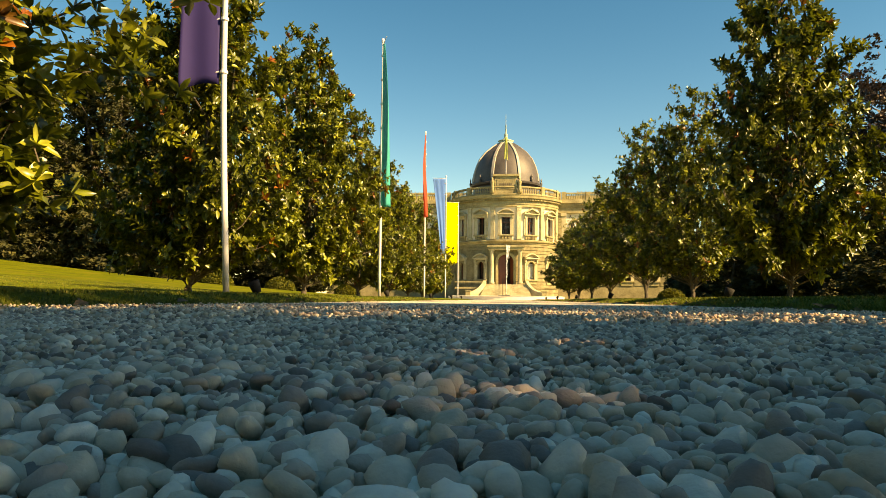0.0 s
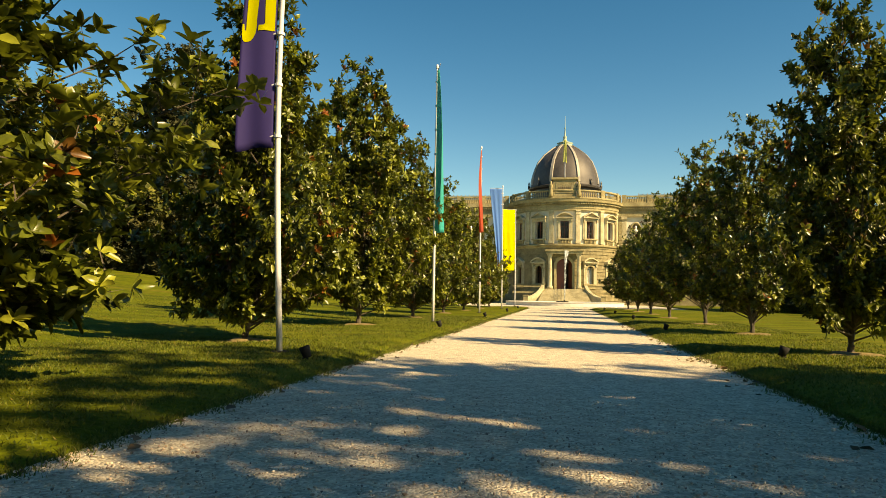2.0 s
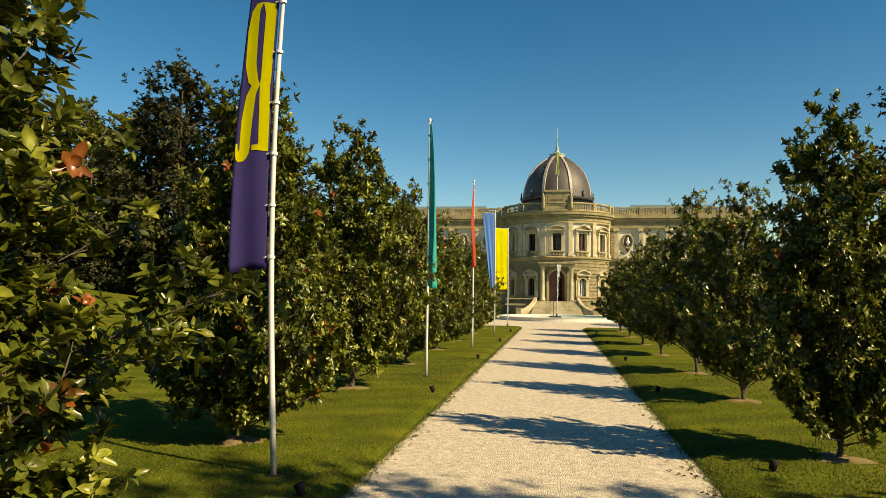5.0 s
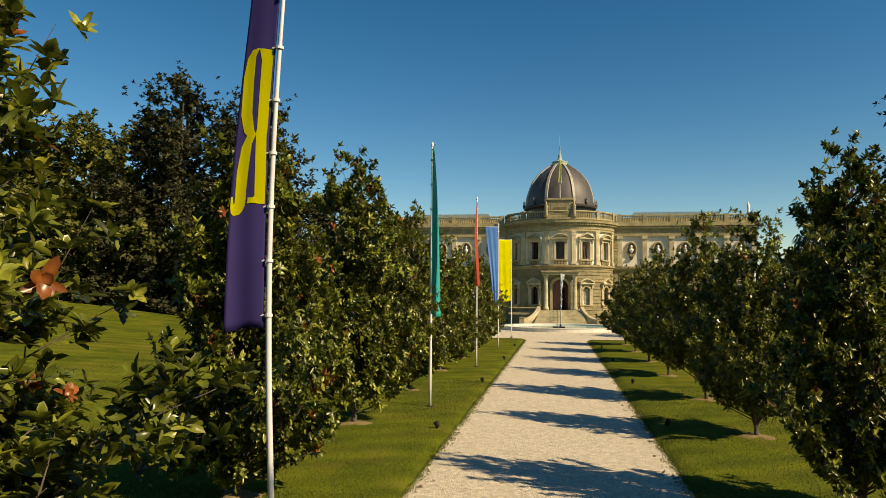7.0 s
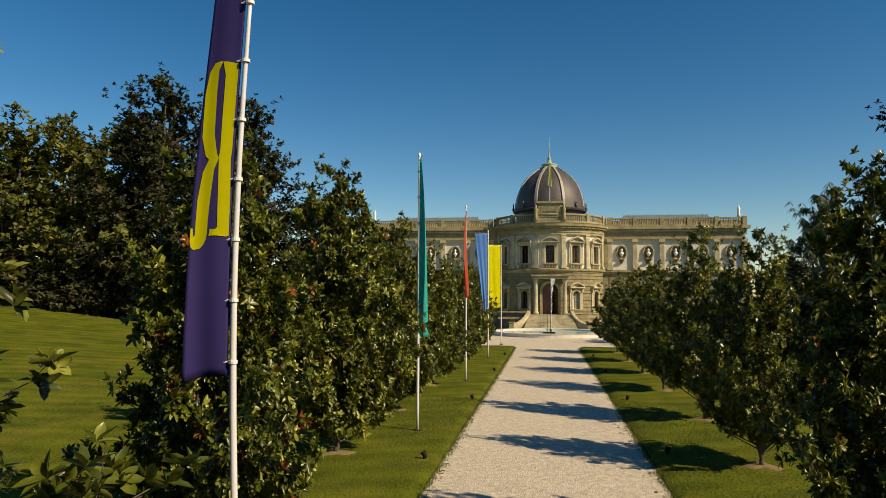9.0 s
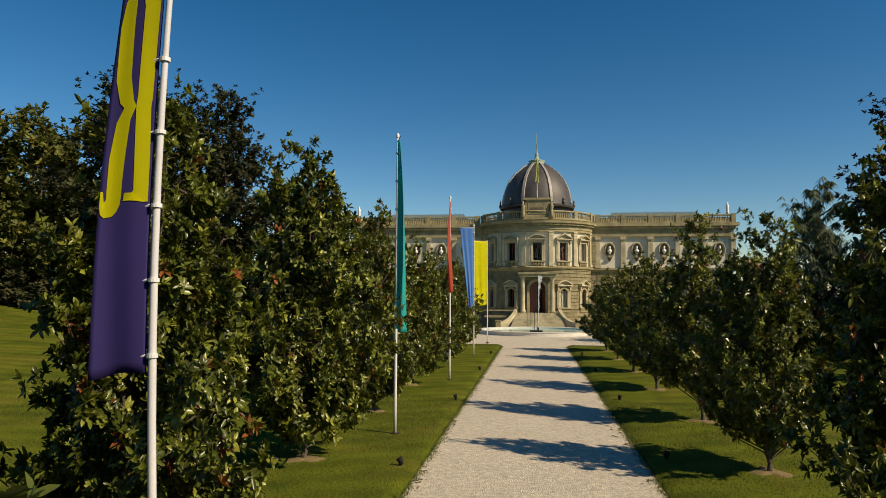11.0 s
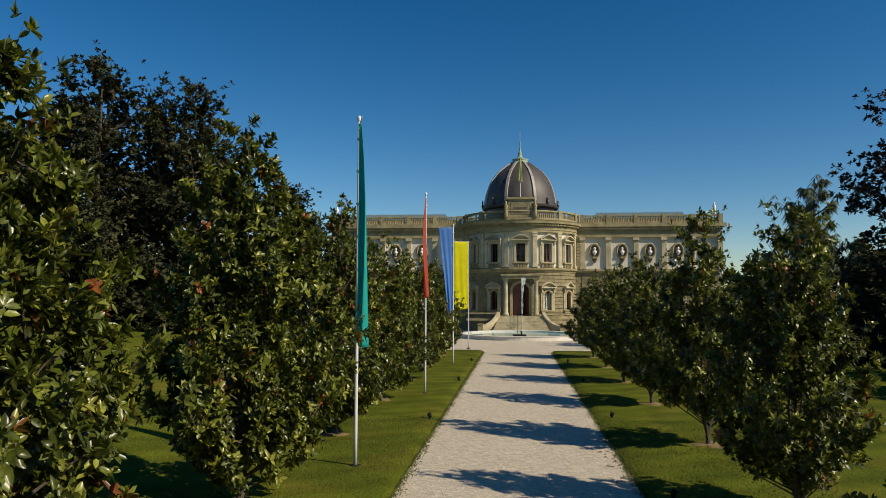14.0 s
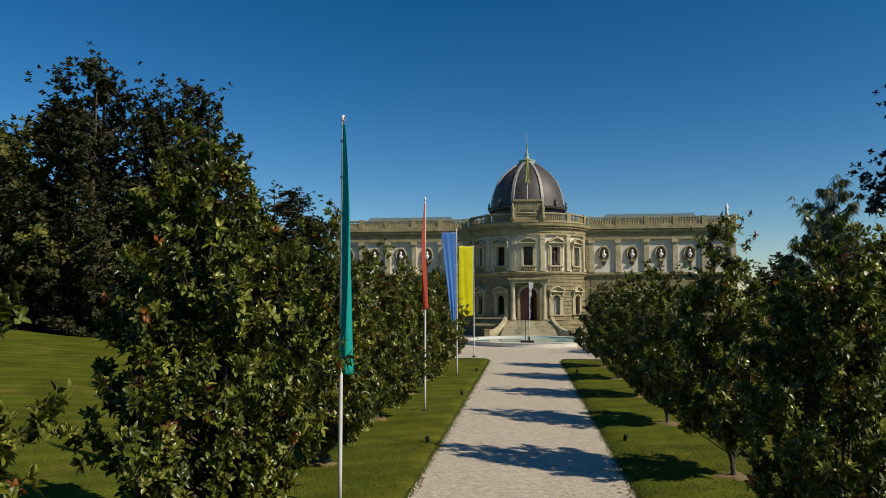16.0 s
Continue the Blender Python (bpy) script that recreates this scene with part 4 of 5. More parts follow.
# steps and their curved cheeks
stairs = thing("front_stairs", pose(CX, CY - R, 0), "broad stone stairs with curved side walls", "stairs")
for k in range(12):
    bm = bmesh.new()
    box(bm, -3.0 - 0.08 * (11 - k), 3.0 + 0.08 * (11 - k), -1.5 - 0.34 * (11 - k), 0.2, -0.1 + k * 0.19, 0.09 + k * 0.19)
    part("step", bm, M_STONE_PALE, stairs)
for s in (-1, 1):
    bm = bmesh.new()
    rows = []
    for k in range(11):
        f = k / 10
        x = s * (3.1 + 2.3 * f ** 1.6)
        y = -1.2 - 3.6 * f
        z = 2.75 - 1.75 * math.sin(f * math.pi / 2) ** 1.2
        rows.append([bm.verts.new(p) for p in ((x - 0.22, y, -0.1), (x + 0.22, y, -0.1), (x + 0.22, y, z), (x - 0.22, y, z))])
    for p, q in zip(rows, rows[1:]):
        for j in range(4):
            bm.faces.new((p[j], q[j], q[(j + 1) % 4], p[(j + 1) % 4]))
    bm.faces.new(rows[0])
    bm.faces.new(rows[-1])
    part("cheek_wall", bm, M_STONE_PALE, stairs)
    bm = bmesh.new()
    box(bm, s * 5.4 - 0.35, s * 5.4 + 0.35, -5.2, -4.6, -0.1, 1.1)
    box(bm, s * 5.4 - 0.42, s * 5.4 + 0.42, -5.27, -4.53, 1.1, 1.22)
    part("newel", bm, M_STONE, stairs)
    bm = bmesh.new()
    x0, x1 = sorted((s * 3.3, s * 7.6))
    box(bm, x0, x1, -0.9, -0.6, 2.45, 2.6)
    box(bm, x0, x1, -0.95, 0.4, 1.5, 1.75)
    part("terrace_ledge", bm, M_STONE, stairs)

for x in (-0.45, 0.0):
    bm = bmesh.new()
    for y, z in ((-1.7, 2.15), (-3.5, 1.1), (-5.2, 0.05)):
        tube(bm, [Vector((x, y, z - 0.15)), Vector((x, y, z + 0.95))], [0.03, 0.03], 6)
    tube(bm, [Vector((x, -1.6, 3.1)), Vector((x, -5.3, 0.98))], [0.03, 0.03], 6)
    part("handrail", bm, M_DARK, stairs)

# attic block with figures
attic = part("attic", box(box(box(bmesh.new(), -1.7, 1.7, -0.1, 1.6, 15.6, 18.55), -2.0, 2.0, -0.3, 1.8, 18.55, 18.85), -2.1, 2.1, -0.35, 1.8, 15.6, 15.95), M_STONE, museum)
attic.matrix_basis = place(0, R + 0.15)
bm = box(bmesh.new(), -1.35, 1.35, -0.16, -0.1, 16.5, 18.1)
part("name_panel", bm, M_STONE_RUST, attic)
for k in range(7):
    bm = box(bmesh.new(), -0.95 + k * 0.28, -0.95 + k * 0.28 + 0.17, -0.19, -0.16, 17.15, 17.45)
    part("lettering_bar", bm, M_DARK_AND_SHADE, attic)


def figure(bm, h):
    lathe(bm, [(0, 0), (0.3 * h / 2, 0), (0.24 * h / 2, 0.25 * h), (0.2 * h / 2, 0.5 * h), (0.27 * h / 2, 0.72 * h), (0.12 * h / 2, 0.82 * h), (0.14 * h / 2, 0.9 * h), (0.09 * h / 2, 0.98 * h), (0, h)], 10)
    return bm


for s in (-1, 1):
    st = tagged(part("statue", figure(bmesh.new(), 2.4), M_STONE, smooth=True), "weathered stone statue beside the attic block", "statue")
    st.matrix_basis = place(0, R + 0.35) @ Matrix.Translation((s * 2.05, 0, 15.95))
    st = tagged(part("statue", figure(bmesh.new(), 1.9), M_BUST, smooth=True), "white statue standing on the roof corner", "statue")
    st.matrix_basis = Matrix.Translation((CX + s * 28.2, 110.0, 16.85))

# dome
dome = part("dome", lathe(bmesh.new(), [(5.6, 18.55), (5.55, 18.8), (5.5, 19.5), (5.3, 20.4), (5.03, 21.25), (4.47, 22.5), (3.45, 23.75), (2.1, 24.85), (1.25, 25.4), (0, 25.45)], 64, 0, 2 * math.pi, CX, CY), M_SLATE, museum, "dark lead-grey dome", smooth=True)
bm = lathe(bmesh.new(), [(5.2, 15.6), (5.2, 17.9), (5.75, 18.1), (5.85, 18.35), (5.6, 18.55), (5.2, 18.6)], 64, 0, 2 * math.pi, CX, CY)
part("drum", bm, M_SLATE, dome)
prof = [(5.57, 18.75), (5.52, 19.5), (5.32, 20.4), (5.05, 21.25), (4.49, 22.5), (3.47, 23.75), (2.12, 24.85), (1.27, 25.4)]
for k in range(8):
    a = radians(22.5 + 45 * k)
    bm = bmesh.new()
    rows = []
    for r, z in prof:
        w = (0.16 + 0.08 * r / 5) / max(r, 1)
        rows.append([bm.verts.new((CX + rr * math.sin(a + da), CY - rr * math.cos(a + da), z + (0.08 if rr > r else 0))) for rr, da in ((r - 0.05, -w), (r + 0.13, -w * 0.8), (r + 0.13, w * 0.8), (r - 0.05, w))])
    for p, q in zip(rows, rows[1:]):
        for j in range(3):
            bm.faces.new((p[j], p[j + 1], q[j + 1], q[j]))
    part("rib", bm, M_RIB, dome)
    bm = bmesh.new()
    lathe(bm, [(0, 18.4), (0.16, 18.4), (0.2, 18.8), (0.1, 19.1), (0.14, 19.3), (0, 19.7)], 8, 0, 2 * math.pi, CX + 5.75 * math.sin(a + radians(22.5)), CY - 5.75 * math.cos(a + radians(22.5)))
    part("finial", bm, M_SLATE, dome)
bm = lathe(bmesh.new(), [(1.15, 25.2), (1.35, 25.35), (1.2, 25.5), (1.15, 25.75), (1.32, 25.9), (0.9, 26.05), (0.42, 26.2), (0.25, 26.75), (0.32, 26.95), (0.14, 27.2), (0.07, 28.3), (0.13, 28.4), (0.05, 28.6), (0.025, 30.4), (0, 30.4)], 24, 0, 2 * math.pi, CX, CY)
part("lantern_spire", bm, M_COPPER, dome, "green copper ring and spire", smooth=True)

roof_flag = thing("roof_flag", pose(CX, 104.6, 0), "limp yellow-green flag on a short roof mast", "flag")
part("mast", tube(bmesh.new(), [Vector((0, 0, 18.6)), Vector((0, 0, 24.9))], [0.06, 0.04], 8), M_POLE, roof_flag)
verts = [(-0.12 + 0.62 * u * (0.5 + 0.5 * v) - 0.2 * v, 0.08 * math.sin(9 * u + 4 * v) - 0.1, 24.8 - 3.3 * v - 0.5 * abs(u - 0.4) * v) for v in np.linspace(0, 1, 14) for u in np.linspace(0, 1, 9)]
faces = [(j * 9 + i, j * 9 + i + 1, j * 9 + i + 10, j * 9 + i + 9) for j in range(13) for i in range(8)]
part("cloth", mesh_np("cloth", verts, faces, True), cloth("lime_cloth", (0.62, 0.64, 0.20)), roof_flag)

# wings
WY = 109.5
BAYS = [10.85 + 3.98 * k for k in range(5)]
for s in (-1, 1):
    def wb(x0, x1, y0, y1, z0, z1, bm=None):
        a, b = sorted((CX + s * x0, CX + s * x1))
        return box(bm or bmesh.new(), a, b, y0, y1, z0, z1)
    bm = bmesh.new()
    wb(8.0, 28.7, WY, WY + 0.5, -0.1, 2.15, bm)
    edges = [8.0] + [e for c in BAYS for e in (c - 0.6, c + 0.6)] + [28.7]
    for i in range(0, len(edges), 2):
        wb(edges[i], edges[i + 1], WY, WY + 0.5, 2.15, 8.35, bm)
    for c in BAYS:
        wb(c - 0.6, c + 0.6, WY, WY + 0.5, 2.15, 3.0, bm)
        wb(c - 0.6, c + 0.6, WY, WY + 0.5, 5.7, 8.35, bm)
    z = 2.2
    while z < 8.2:
        for i in range(0, len(edges), 2):
            wb(edges[i] + (1 if i == 0 else 0.55), edges[i + 1] - 0.55, WY - 0.06, WY, z, z + 0.47, bm)
        z += 0.52
    part("wing_ground_wall", bm, M_STONE_RUST, museum)
    for k, c in enumerate(BAYS):
        window(Matrix.Translation((CX + s * c, WY, 0)), 0.6, 3.0, 5.7, True, "round", museum)
    bm = bmesh.new()
    wb(8.0, 28.7, WY, WY + 0.5, 8.9, 14.0, bm)
    part("wing_upper_wall", bm, M_PLASTER, museum)
    part("wing_string_course", wb(8.0, 28.95, WY - 0.4, WY + 0.1, 8.6, 8.9, wb(8.0, 28.8, WY - 0.15, WY + 0.1, 8.35, 8.6)), M_STONE, museum)
    part("wing_entablature", wb(8.0, 28.8, WY - 0.4, WY + 0.4, 13.6, 14.6), M_STONE, museum)
    part("wing_cornice", wb(8.0, 29.5, WY - 0.9, WY + 0.5, 15.12, 15.6, wb(8.0, 29.0, WY - 0.6, WY + 0.4, 14.6, 15.12)), M_STONE, museum)
    bm = bmesh.new()
    x = 9.4
    while x < 28.9:
        wb(x, x + 0.16, WY - 0.8, WY - 0.6, 14.8, 15.1, bm)
        x += 0.36
    tagged(part("dentil_course", bm, M_STONE, museum), kind="stuff")
    part("wing_parapet_base", wb(9.0, 29.0, WY - 0.55, WY - 0.1, 15.6, 15.85), M_STONE, museum)
    part("wing_parapet_rail", wb(9.0, 29.0, WY - 0.58, WY - 0.08, 16.65, 16.85), M_STONE, museum)
    x = 9.6
    while x < 28.6:
        ob = part("baluster", BALUSTER, M_STONE, museum)
        ob.matrix_basis = Matrix.Translation((CX + s * x, WY - 0.33, 15.85)) @ Matrix.Diagonal((1, 1, 0.8, 1))
        x += 0.36
    for c in [9.1] + [c + 1.99 for c in BAYS]:
        part("pier", wb(c - 0.32, c + 0.32, WY - 0.62, WY - 0.04, 15.6, 16.95), M_STONE, museum)
        bm = wb(c - 0.34, c + 0.34, WY - 0.34, WY, 9.3, 13.15)
        wb(c - 0.42, c + 0.42, WY - 0.5, WY, 8.9, 9.3, bm)
        wb(c - 0.44, c + 0.44, WY - 0.52, WY, 13.15, 13.6, bm)
        part("pilaster", bm, M_STONE_PALE, museum)
    # quoins at the corner with the round front
    for k in range(11):
        part("quoin", wb(8.25, 8.75 + 0.1 * (k % 2), WY - 0.35, WY, 8.95 + k * 0.46, 9.36 + k * 0.46), M_STONE, museum)
    for c in BAYS:
        m = Matrix.Translation((CX + s * c, WY, 11.6))
        bm = bmesh.new()
        rows = []
        for k in range(24):
            a = 2 * math.pi * k / 24
            rows.append([bm.verts.new(m @ Vector((math.cos(a) * 0.85 * f, y, math.sin(a) * 1.18 * f))) for f, y in ((1.0, 0), (1.0, -0.2), (0.88, -0.26), (0.76, -0.18), (0.72, -0.01))])
        for k in range(24):
            p, q = rows[k], rows[(k + 1) % 24]
            for j in range(4):
                bm.faces.new((p[j], q[j], q[j + 1], p[j + 1]))
        med = part("medallion", bm, M_STONE, museum, smooth=True)
        # flat dark disc: the shade of the oval recess is in its colour
        bm = bmesh.new()
        bm.faces.new([bm.verts.new(m @ Vector((math.cos(2 * math.pi * k / 24) * 0.63, -0.015, math.sin(2 * math.pi * k / 24) * 0.87))) for k in range(24)])
        part("niche", bm, M_DARK_AND_SHADE, med)
        bm = bmesh.new()
        lathe(bm, [(0, -0.62), (0.16, -0.62), (0.12, -0.45), (0.30, -0.28), (0.32, -0.05), (0.11, 0.08), (0.10, 0.16), (0.17, 0.30), (0.16, 0.46), (0.08, 0.56), (0, 0.58)], 12)
        bm.transform(m @ Matrix.Translation((0, -0.28, 0)))
        part("bust", bm, M_BUST, med, smooth=True)
        bm = bmesh.new()
        lathe(bm, [(0, -1.75), (0.12, -1.7), (0.3, -1.35), (0.42, -1.2), (0, -1.1)], 8)
        bm.transform(m @ Matrix.Translation((0, -0.12, 0)))
        part("festoon", bm, M_DARK_AND_SHADE, med)
    # roof behind the parapet, with a long glazed lantern
    part("attic_wall", wb(9.3, 28.6, WY + 0.5, WY + 0.8, 15.6, 16.55), M_STONE, museum)
    part("wing_roof", wb(8.0, 28.9, WY + 0.5, 126, 15.3, 15.6), M_SLATE, museum)
    part("wing_end_wall", wb(28.2, 28.7, WY + 0.5, 126, -0.1, 15.3), M_STONE_RUST, museum)
    bm = bmesh.new()
    v = [bm.verts.new((CX + s * x, y, z)) for x, y, z in ((10.5, 113, 15.6), (26.5, 113, 15.6), (26.5, 122, 15.6), (10.5, 122, 15.6), (12, 116, 18.05), (25, 116, 18.05), (25, 119, 18.05), (12, 119, 18.05))]
    for q in ((0, 1, 5, 4), (1, 2, 6, 5), (2, 3, 7, 6), (3, 0, 4, 7), (4, 5, 6, 7)):
        bm.faces.new([v[i] for i in q])
    sk = part("roof_lantern", bm, mat("lantern_glass", (0.10, 0.15, 0.16), (0.16, 0.22, 0.23), 0.15, 1, 10, 0), museum)
    for k in range(20):
        x = 12 + 13 * k / 19
        part("glazing_bar", wb(x - 0.05, x + 0.05, 115.9, 116.1, 17.85, 18.2), M_RIB, sk)
part("back_wall", box(bmesh.new(), -28, 28, 125.6, 126, -0.1, 15.3), M_STONE_RUST, museum)
part("centre_roof", lathe(bmesh.new(), [(R - 0.1, 15.55), (0, 15.6)], 40, 0, 2 * math.pi, CX, CY), M_SLATE, museum)

# ---- pool and fountain ----
M_WATER = bpy.data.materials.new("pool_water")
M_WATER.use_nodes = True
wp = M_WATER.node_tree.nodes["Principled BSDF"]
wp.inputs["Base Color"].default_value, wp.inputs["Roughness"].default_value = (0.30, 0.52, 0.50, 1), 0.06
wt = M_WATER.node_tree.nodes.new("ShaderNodeTexNoise")
wt.inputs["Scale"].default_value = 1.4
wbp = M_WATER.node_tree.nodes.new("ShaderNodeBump")
wbp.inputs["Strength"].default_value, wbp.inputs["Distance"].default_value = 0.35, 0.05
M_WATER.node_tree.links.new(wt.outputs[0], wbp.inputs["Height"])
M_WATER.node_tree.links.new(wbp.outputs[0], wp.inputs["Normal"])
M_RIM = mat("pool_stone", (0.55, 0.53, 0.47), (0.68, 0.66, 0.60), 0.7, 2, 20, 0.1)
M_SPRAY = mat("falling_water", (0.85, 0.88, 0.9), (0.93, 0.95, 0.95), 0.8, 3, 20, 0.3, translucent=0.5)
PY = 91.5
pool = thing("fountain_pool", pose(CX, PY, 0), "round stone pool with pale water and a jet", "fountain")
bm = lathe(bmesh.new(), [(7.6, -0.12), (7.6, 0.28), (7.68, 0.36), (7.3, 0.40), (6.95, 0.36), (6.95, -0.1)], 64)
part("rim", bm, M_RIM, pool)
bm = lathe(bmesh.new(), [(7.0, 0.20), (0.01, 0.20)], 64)
part("water", bm, M_WATER, pool, "pale turquoise water", smooth=True)
bm = box(bmesh.new(), -1.0, 0.5, -5.6, -4.8, 0.1, 0.5)
part("nozzle_box", bm, M_DARK, pool)
bm = lathe(bmesh.new(), [(0.12, 0.2), (0.1, 0.6), (0.03, 0.62)], 10)
part("nozzle", bm, M_DARK, pool)
rng = np.random.default_rng(5)
bm = bmesh.new()
for k in range(340):
    f = rng.uniform(0, 1) ** 1.6
    z = 7.0 - 6.4 * f
    r = 0.26 * math.exp(-3 * f) + 0.05
    a = rng.uniform(0, 6.28)
    p = Vector((abs(rng.normal(0, r)) * 0.8 + 0.02, rng.normal(0, r), z))
    w, h = rng.uniform(0.006, 0.022) * (1.3 - f), rng.uniform(0.08, 0.28)
    v = [bm.verts.new(p + Vector(d)) for d in ((-w, 0, 0), (w, 0, 0), (0, w, 0), (0, 0, h), (0, 0, -h))]
    for q in ((0, 1, 3), (1, 2, 3), (2, 0, 3), (1, 0, 4), (2, 1, 4), (0, 2, 4)):
        bm.faces.new([v[i] for i in q])
part("water_jet", bm, M_SPRAY, pool, "white water jet breaking into drops")

# ---- small things on the lawn ----
for i, (x, y, s) in enumerate(((-20.5, 61, 1.15), (-14.5, 62, 1.0), (14.2, 61, 1.0), (19.0, 62, 1.1), (-26, 60, 1.2))):
    rr = np.random.default_rng(40 + i)
    d = rr.normal(size=(1500, 3))
    d /= np.linalg.norm(d, axis=1)[:, None]
    d[:, 2] = np.abs(d[:, 2])
    pos = d * (np.array([1.15, 1.15, 1.0]) * s) * rr.uniform(0.88, 1.03, (1500, 1))
    v, f = leaves(rr, pos, d, 3, 0.13, 0.05, 0.6)
    shrub = thing("shrub", pose(x, y, ground_z(x, y) - 0.05), "round clipped evergreen shrub on the lawn", "shrub", "clipped shrubs by the museum")
    part("stem", tube(bmesh.new(), [Vector((0, 0, -0.1)), Vector((0, 0, 0.6 * s))], [0.06, 0.03], 8), M_BARK, shrub)
    part("crown", mesh_np("crown", v, f), M_FARGREEN, shrub)
for x, y in ((-3.98, 9.77), (-3.96, 21.4), (-3.83, 33.4), (-3.73, 45.8), (-3.8, 58.0), (3.91, 13.04), (3.3, 23.3), (3.35, 34.5), (3.3, 46), (3.3, 58)):
    lamp = thing("ground_spotlight", pose(x, y, 0) @ Matrix.Scale(0.8, 4), "small dark garden spotlight on the grass verge", "spotlight", "spotlights beside the path")
    bm = lathe(bmesh.new(), [(0, -0.05), (0.07, -0.05), (0.07, 0.03), (0.035, 0.05), (0.03, 0.12), (0, 0.12)], 10)
    part("stake", bm, M_DARK, lamp)
    bm = lathe(bmesh.new(), [(0, -0.12), (0.075, -0.12), (0.095, 0.0), (0.11, 0.11), (0.10, 0.11), (0.085, 0.07), (0, 0.07)], 14)
    bm.transform(pose(0, 0, 0.15, 0, 22 if x > 0 else -22, 0) @ pose(0, 0, 0))
    part("housing", bm, M_DARK, lamp, smooth=True)
for i, (x, y, h, r) in enumerate(left_row[1:] + right_row[1:]):
    rr = np.random.default_rng(100 + i)
    bm = bmesh.new()
    rows = []
    n = 28
    rad = [0.50 + 0.14 * math.sin(3 * k / n * 6.28 + i) + rr.normal(0, 0.05) for k in range(n)]
    mid = bm.verts.new((0, 0, 0.05))
    outer = [bm.verts.new((rad[k] * math.cos(2 * math.pi * k / n), rad[k] * math.sin(2 * math.pi * k / n), -0.012)) for k in range(n)]
    inner = [bm.verts.new((0.7 * rad[k] * math.cos(2 * math.pi * k / n), 0.7 * rad[k] * math.sin(2 * math.pi * k / n), 0.035 + rr.normal(0, 0.006))) for k in range(n)]
    for k in range(n):
        j = (k + 1) % n
        bm.faces.new((outer[k], outer[j], inner[j], inner[k]))
        bm.faces.new((inner[k], inner[j], mid))
    ob = tagged(part("tree_pit", bm, M_SOIL, smooth=True), "bare brown soil ring round a tree foot", "soil", "tree pits")
    ob.matrix_basis = pose(x, y, ground_z(x, y))


def build_grass():
    rng = np.random.default_rng(3)
    pts = []
    for x0, x1, y0, y1, dens in ((-9.5, X0, 2, 14, 420), (-9.5, X0, 14, 34, 130), (X1, 7.5, 5, 16, 420), (X1, 7.5, 16, 34, 130), (-22, -9.5, 6, 34, 60)):
        n = int((x1 - x0) * (y1 - y0) * dens)
        pts.append(np.column_stack([rng.uniform(x0, x1, n), rng.uniform(y0, y1, n), rng.uniform(0.025, 0.05, n)]))
    for xe, s in ((X0, 1), (X1, -1)):
        n = 14000
        y = 1 + 67 * rng.uniform(0, 1, n) ** 1.5
        over = np.abs(rng.normal(0, 0.06, n)) * (0.5 + np.abs(np.sin(y * 1.3 + xe)) + np.abs(np.sin(y * 4.1)))
        pts.append(np.column_stack([xe + s * (over - 0.05), y, rng.uniform(0.02, 0.055, n)]))
    p = np.concatenate(pts)
    z = np.array([ground_z(x, y) if not (X0 < x < X1) else GRAVEL for x, y in p[:, :2]])
    n = len(p)
    base = np.column_stack([p[:, 0], p[:, 1], z - 0.004])
    a = rng.uniform(0, 2 * math.pi, n)
    w = (0.006 + 0.0004 * np.maximum(p[:, 1], 0))[:, None]
    side = np.column_stack([np.cos(a), np.sin(a), np.zeros(n)]) * w
    tip = base + np.column_stack([rng.normal(0, 0.022, n), rng.normal(0, 0.022, n), p[:, 2]])
    v = np.stack([base - side, base + side, tip], 1).reshape(-1, 3)
    f = np.arange(3 * n).reshape(-1, 3)
    tagged(part("grass", mesh_np("grass", v, f), M_GRASS), "short mown grass blades along the path", "grass", kind="stuff")


build_grass()


# fallen leaves gathered along the edges of the path
rr = np.random.default_rng(77)
spots = []
for _ in range(150):
    right = rr.uniform() < 0.75
    x = 2.62 - abs(rr.normal(0, 0.22)) if right else -3.36 + abs(rr.normal(0, 0.16))
    spots.append((x, rr.uniform(2.5, 30), -0.095))
lie = np.stack([rr.normal(size=150), rr.normal(size=150), rr.normal(0, 0.12, 150)], 1)
lie /= np.linalg.norm(lie, axis=1)[:, None]
v, f = leaves(rr, np.array(spots), lie, 1, 0.11, 0.035, 0.25)
M_FALLEN = leaf_mat("dry_leaf", [(0, (0.06, 0.04, 0.02)), (0.6, (0.14, 0.085, 0.035)), (1, (0.24, 0.15, 0.06))], 0.6, 0.1)
tagged(part("fallen_leaves", mesh_np("fallen_leaves", v, f), M_FALLEN), "dry brown magnolia leaves lying on the gravel edge", "fallen leaves", kind="stuff")


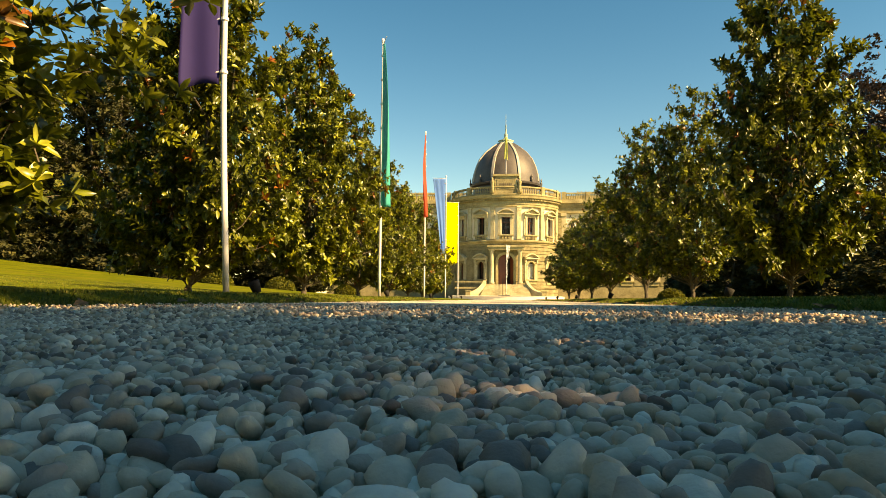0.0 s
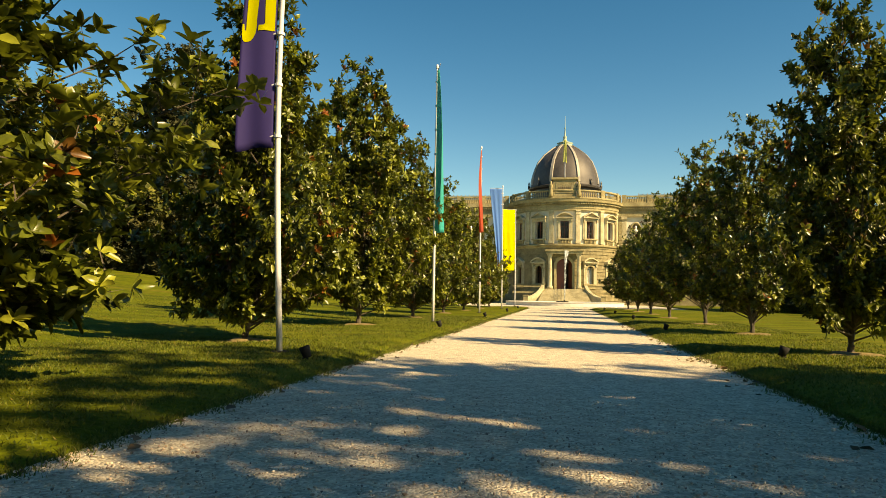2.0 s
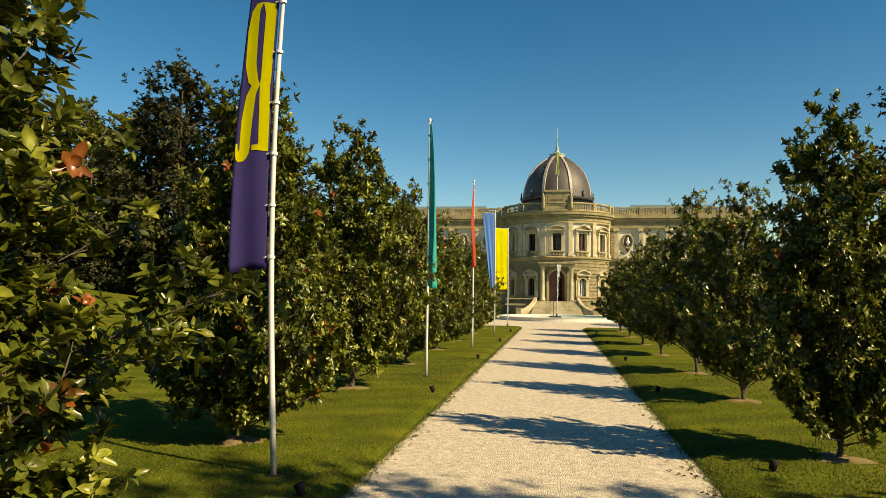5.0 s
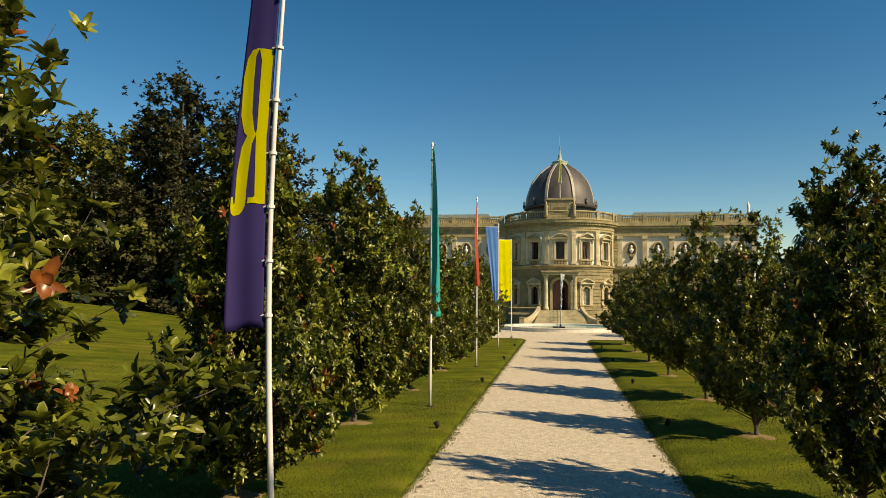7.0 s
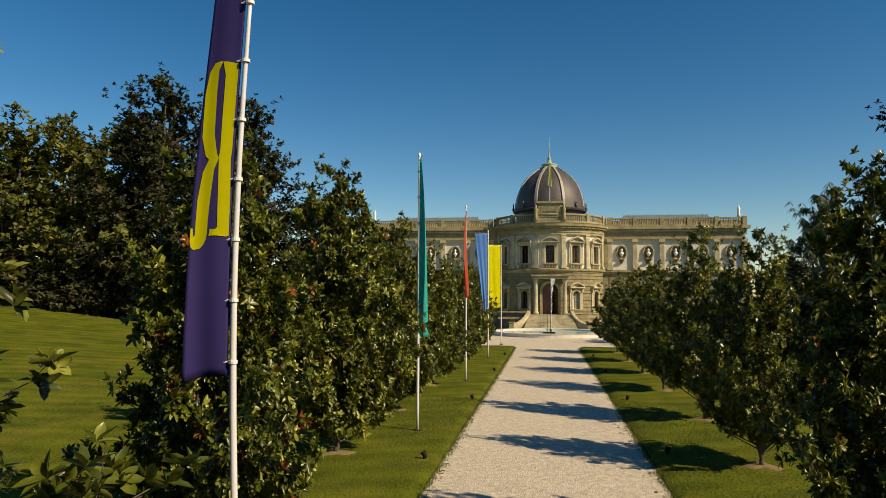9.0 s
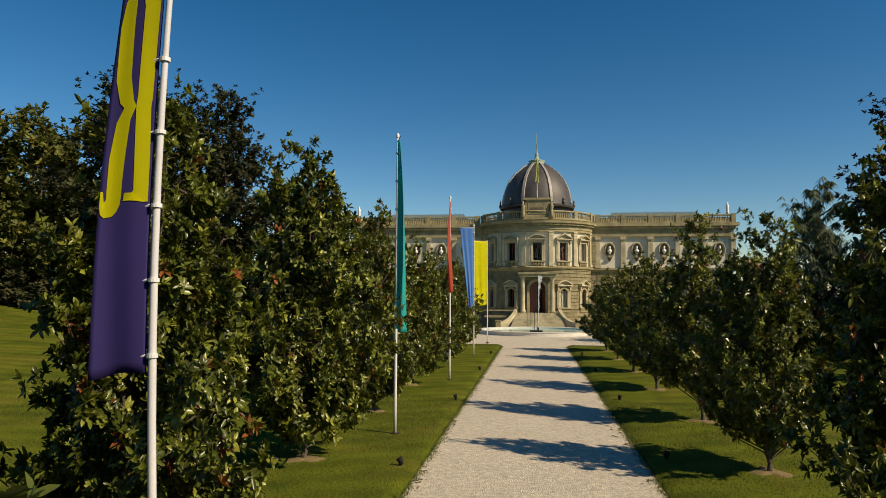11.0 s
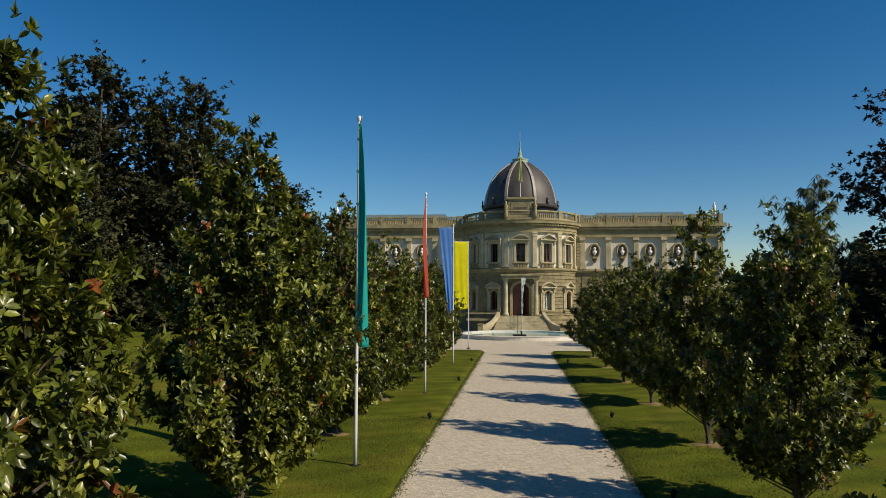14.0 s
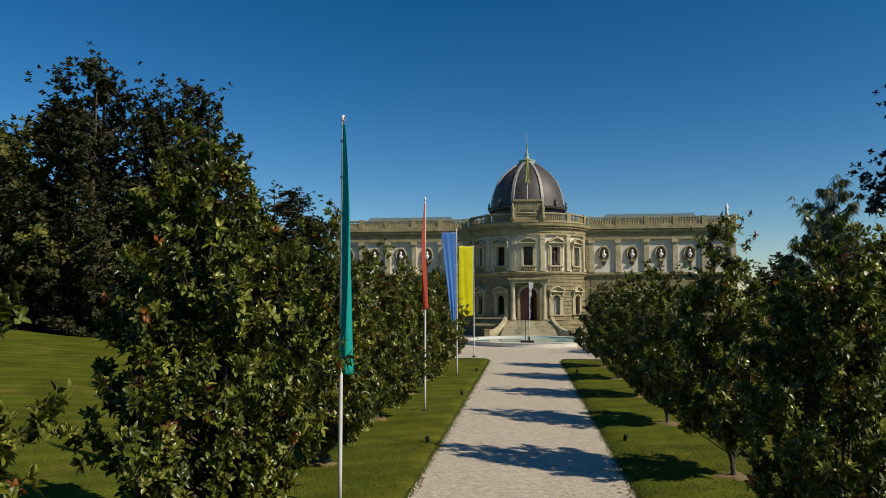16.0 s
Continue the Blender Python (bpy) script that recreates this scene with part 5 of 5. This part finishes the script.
def pebble_mat(name, by):
    m = bpy.data.materials.new(name)
    m.use_nodes = True
    n, l = m.node_tree.nodes, m.node_tree.links
    p = n["Principled BSDF"]
    p.inputs["Roughness"].default_value = 0.62
    src = n.new("ShaderNodeObjectInfo").outputs["Random"] if by == "object" else n.new("ShaderNodeNewGeometry").outputs["Random Per Island"]
    ramp = n.new("ShaderNodeValToRGB")
    els = ramp.color_ramp.elements
    for _ in range(4):
        els.new(0.5)
    for e, (pos, c) in zip(els, ((0, (0.18, 0.135, 0.11)), (0.2, (0.40, 0.295, 0.235)), (0.45, (0.67, 0.505, 0.375)), (0.6, (0.56, 0.40, 0.275)), (0.8, (0.77, 0.61, 0.47)), (1, (0.86, 0.74, 0.605)))):
        e.position, e.color = pos, (*c, 1)
    l.new(src, ramp.inputs[0])
    co = n.new("ShaderNodeTexCoord").outputs["Object"]
    a = n.new("ShaderNodeTexNoise")
    a.inputs["Scale"].default_value, a.inputs["Detail"].default_value = 90, 6
    l.new(co, a.inputs["Vector"])
    rng = n.new("ShaderNodeMapRange")
    rng.inputs[3].default_value, rng.inputs[4].default_value = 0.7, 1.3
    l.new(a.outputs[0], rng.inputs[0])
    hsv = n.new("ShaderNodeHueSaturation")
    l.new(rng.outputs[0], hsv.inputs["Value"])
    l.new(ramp.outputs[0], hsv.inputs["Color"])
    l.new(hsv.outputs[0], p.inputs["Base Color"])
    b = n.new("ShaderNodeTexNoise")
    b.inputs["Scale"].default_value = 400
    l.new(co, b.inputs["Vector"])
    bp = n.new("ShaderNodeBump")
    bp.inputs["Strength"].default_value, bp.inputs["Distance"].default_value = 0.25, 0.002
    l.new(b.outputs[0], bp.inputs["Height"])
    l.new(bp.outputs[0], p.inputs["Normal"])
    return m


def build_pebbles():
    """Loose rounded stones over the start of the path; the nearest are objects of their own."""
    rng = np.random.default_rng(9)

    def shape(level, seed):
        bm = bmesh.new()
        bmesh.ops.create_icosphere(bm, subdivisions=level, radius=1)
        off = Vector((seed * 3.1, seed * 1.7, 0))
        for v in bm.verts:
            v.co *= 1 + 0.42 * noise.noise(v.co * 0.9 + off) + 0.12 * noise.noise(v.co * 2.0 + off)
        vs = np.array([v.co for v in bm.verts])
        fs = np.array([[v.index for v in f.verts] for f in bm.faces])
        bm.free()
        return vs, fs

    fine, coarse = [shape(2, k) for k in range(6)], [shape(1, k) for k in range(6)]
    stones = []
    step = 0.0112
    y = -0.22
    while y < 1.5:
        d = y + 0.29
        half = 0.72 * d + 0.12
        mid = -0.284 - 0.087 * d
        for x in np.arange(mid - half, mid + half, step):
            if X0 + 0.05 < x < X1 - 0.05:
                stones.append((x + rng.normal(0, 0.0038), y + rng.normal(0, 0.0038), d))
        y += step
    # thinning out further along the path
    for _ in range(7500):
        d = 1.75 + 6.0 * rng.uniform(0, 1) ** 1.5
        half = 0.72 * d + 0.12
        x = -0.284 - 0.087 * d + rng.uniform(-half, half)
        if X0 + 0.05 < x < X1 - 0.05:
            stones.append((x, d - 0.29, d))
    meshes = []
    m_obj, m_isl = pebble_mat("loose_pebble", "object"), pebble_mat("pebbles", "island")
    for vs, fs in fine:
        me = mesh_np("pebble", vs, fs, True)
        me.materials.append(m_obj)
        meshes.append(me)
    owner = bpy.data.objects["path"]
    vv, ff, base = [], [], 0
    stones.sort(key=lambda s: s[2] + abs(s[0] + 0.3) * 0.2)
    for i, (x, y, d) in enumerate(stones):
        big = rng.uniform(0, 1) ** 2.2
        far = d > 1.75
        a = 0.0046 + 0.0057 * big
        a *= 1.25 if far else 1.0
        sx, sy, sz = a * rng.uniform(1.0, 1.35), a * rng.uniform(0.75, 1.0), a * rng.uniform(0.55, 0.8)
        z = GRAVEL + 0.002 + sz * 0.4 + rng.uniform(0, 0.0085) + 0.005 * math.sin(x * 9) * math.sin(y * 7)
        rot = Euler((rng.normal(0, 0.45), rng.normal(0, 0.45), rng.uniform(0, 6.28)))
        m = Matrix.LocRotScale((x, y, z), rot, (sx, sy, sz))
        k = int(rng.integers(6))
        if i < 300:
            ob = new("pebble", meshes[k])
            ob.parent = owner
            ob.matrix_basis = m
            continue
        vs, fs = fine[k] if d < 0.55 else coarse[k]
        mm = np.array(m)
        vv.append(vs @ mm[:3, :3].T + mm[:3, 3])
        ff.append(fs + base)
        base += len(vs)
    me = mesh_np("pebbles", np.concatenate(vv), np.concatenate(ff), True)
    me.materials.append(m_isl)
    ob = part("pebbles", me, m_isl, owner)
    tagged(ob, kind="stuff")


build_pebbles()
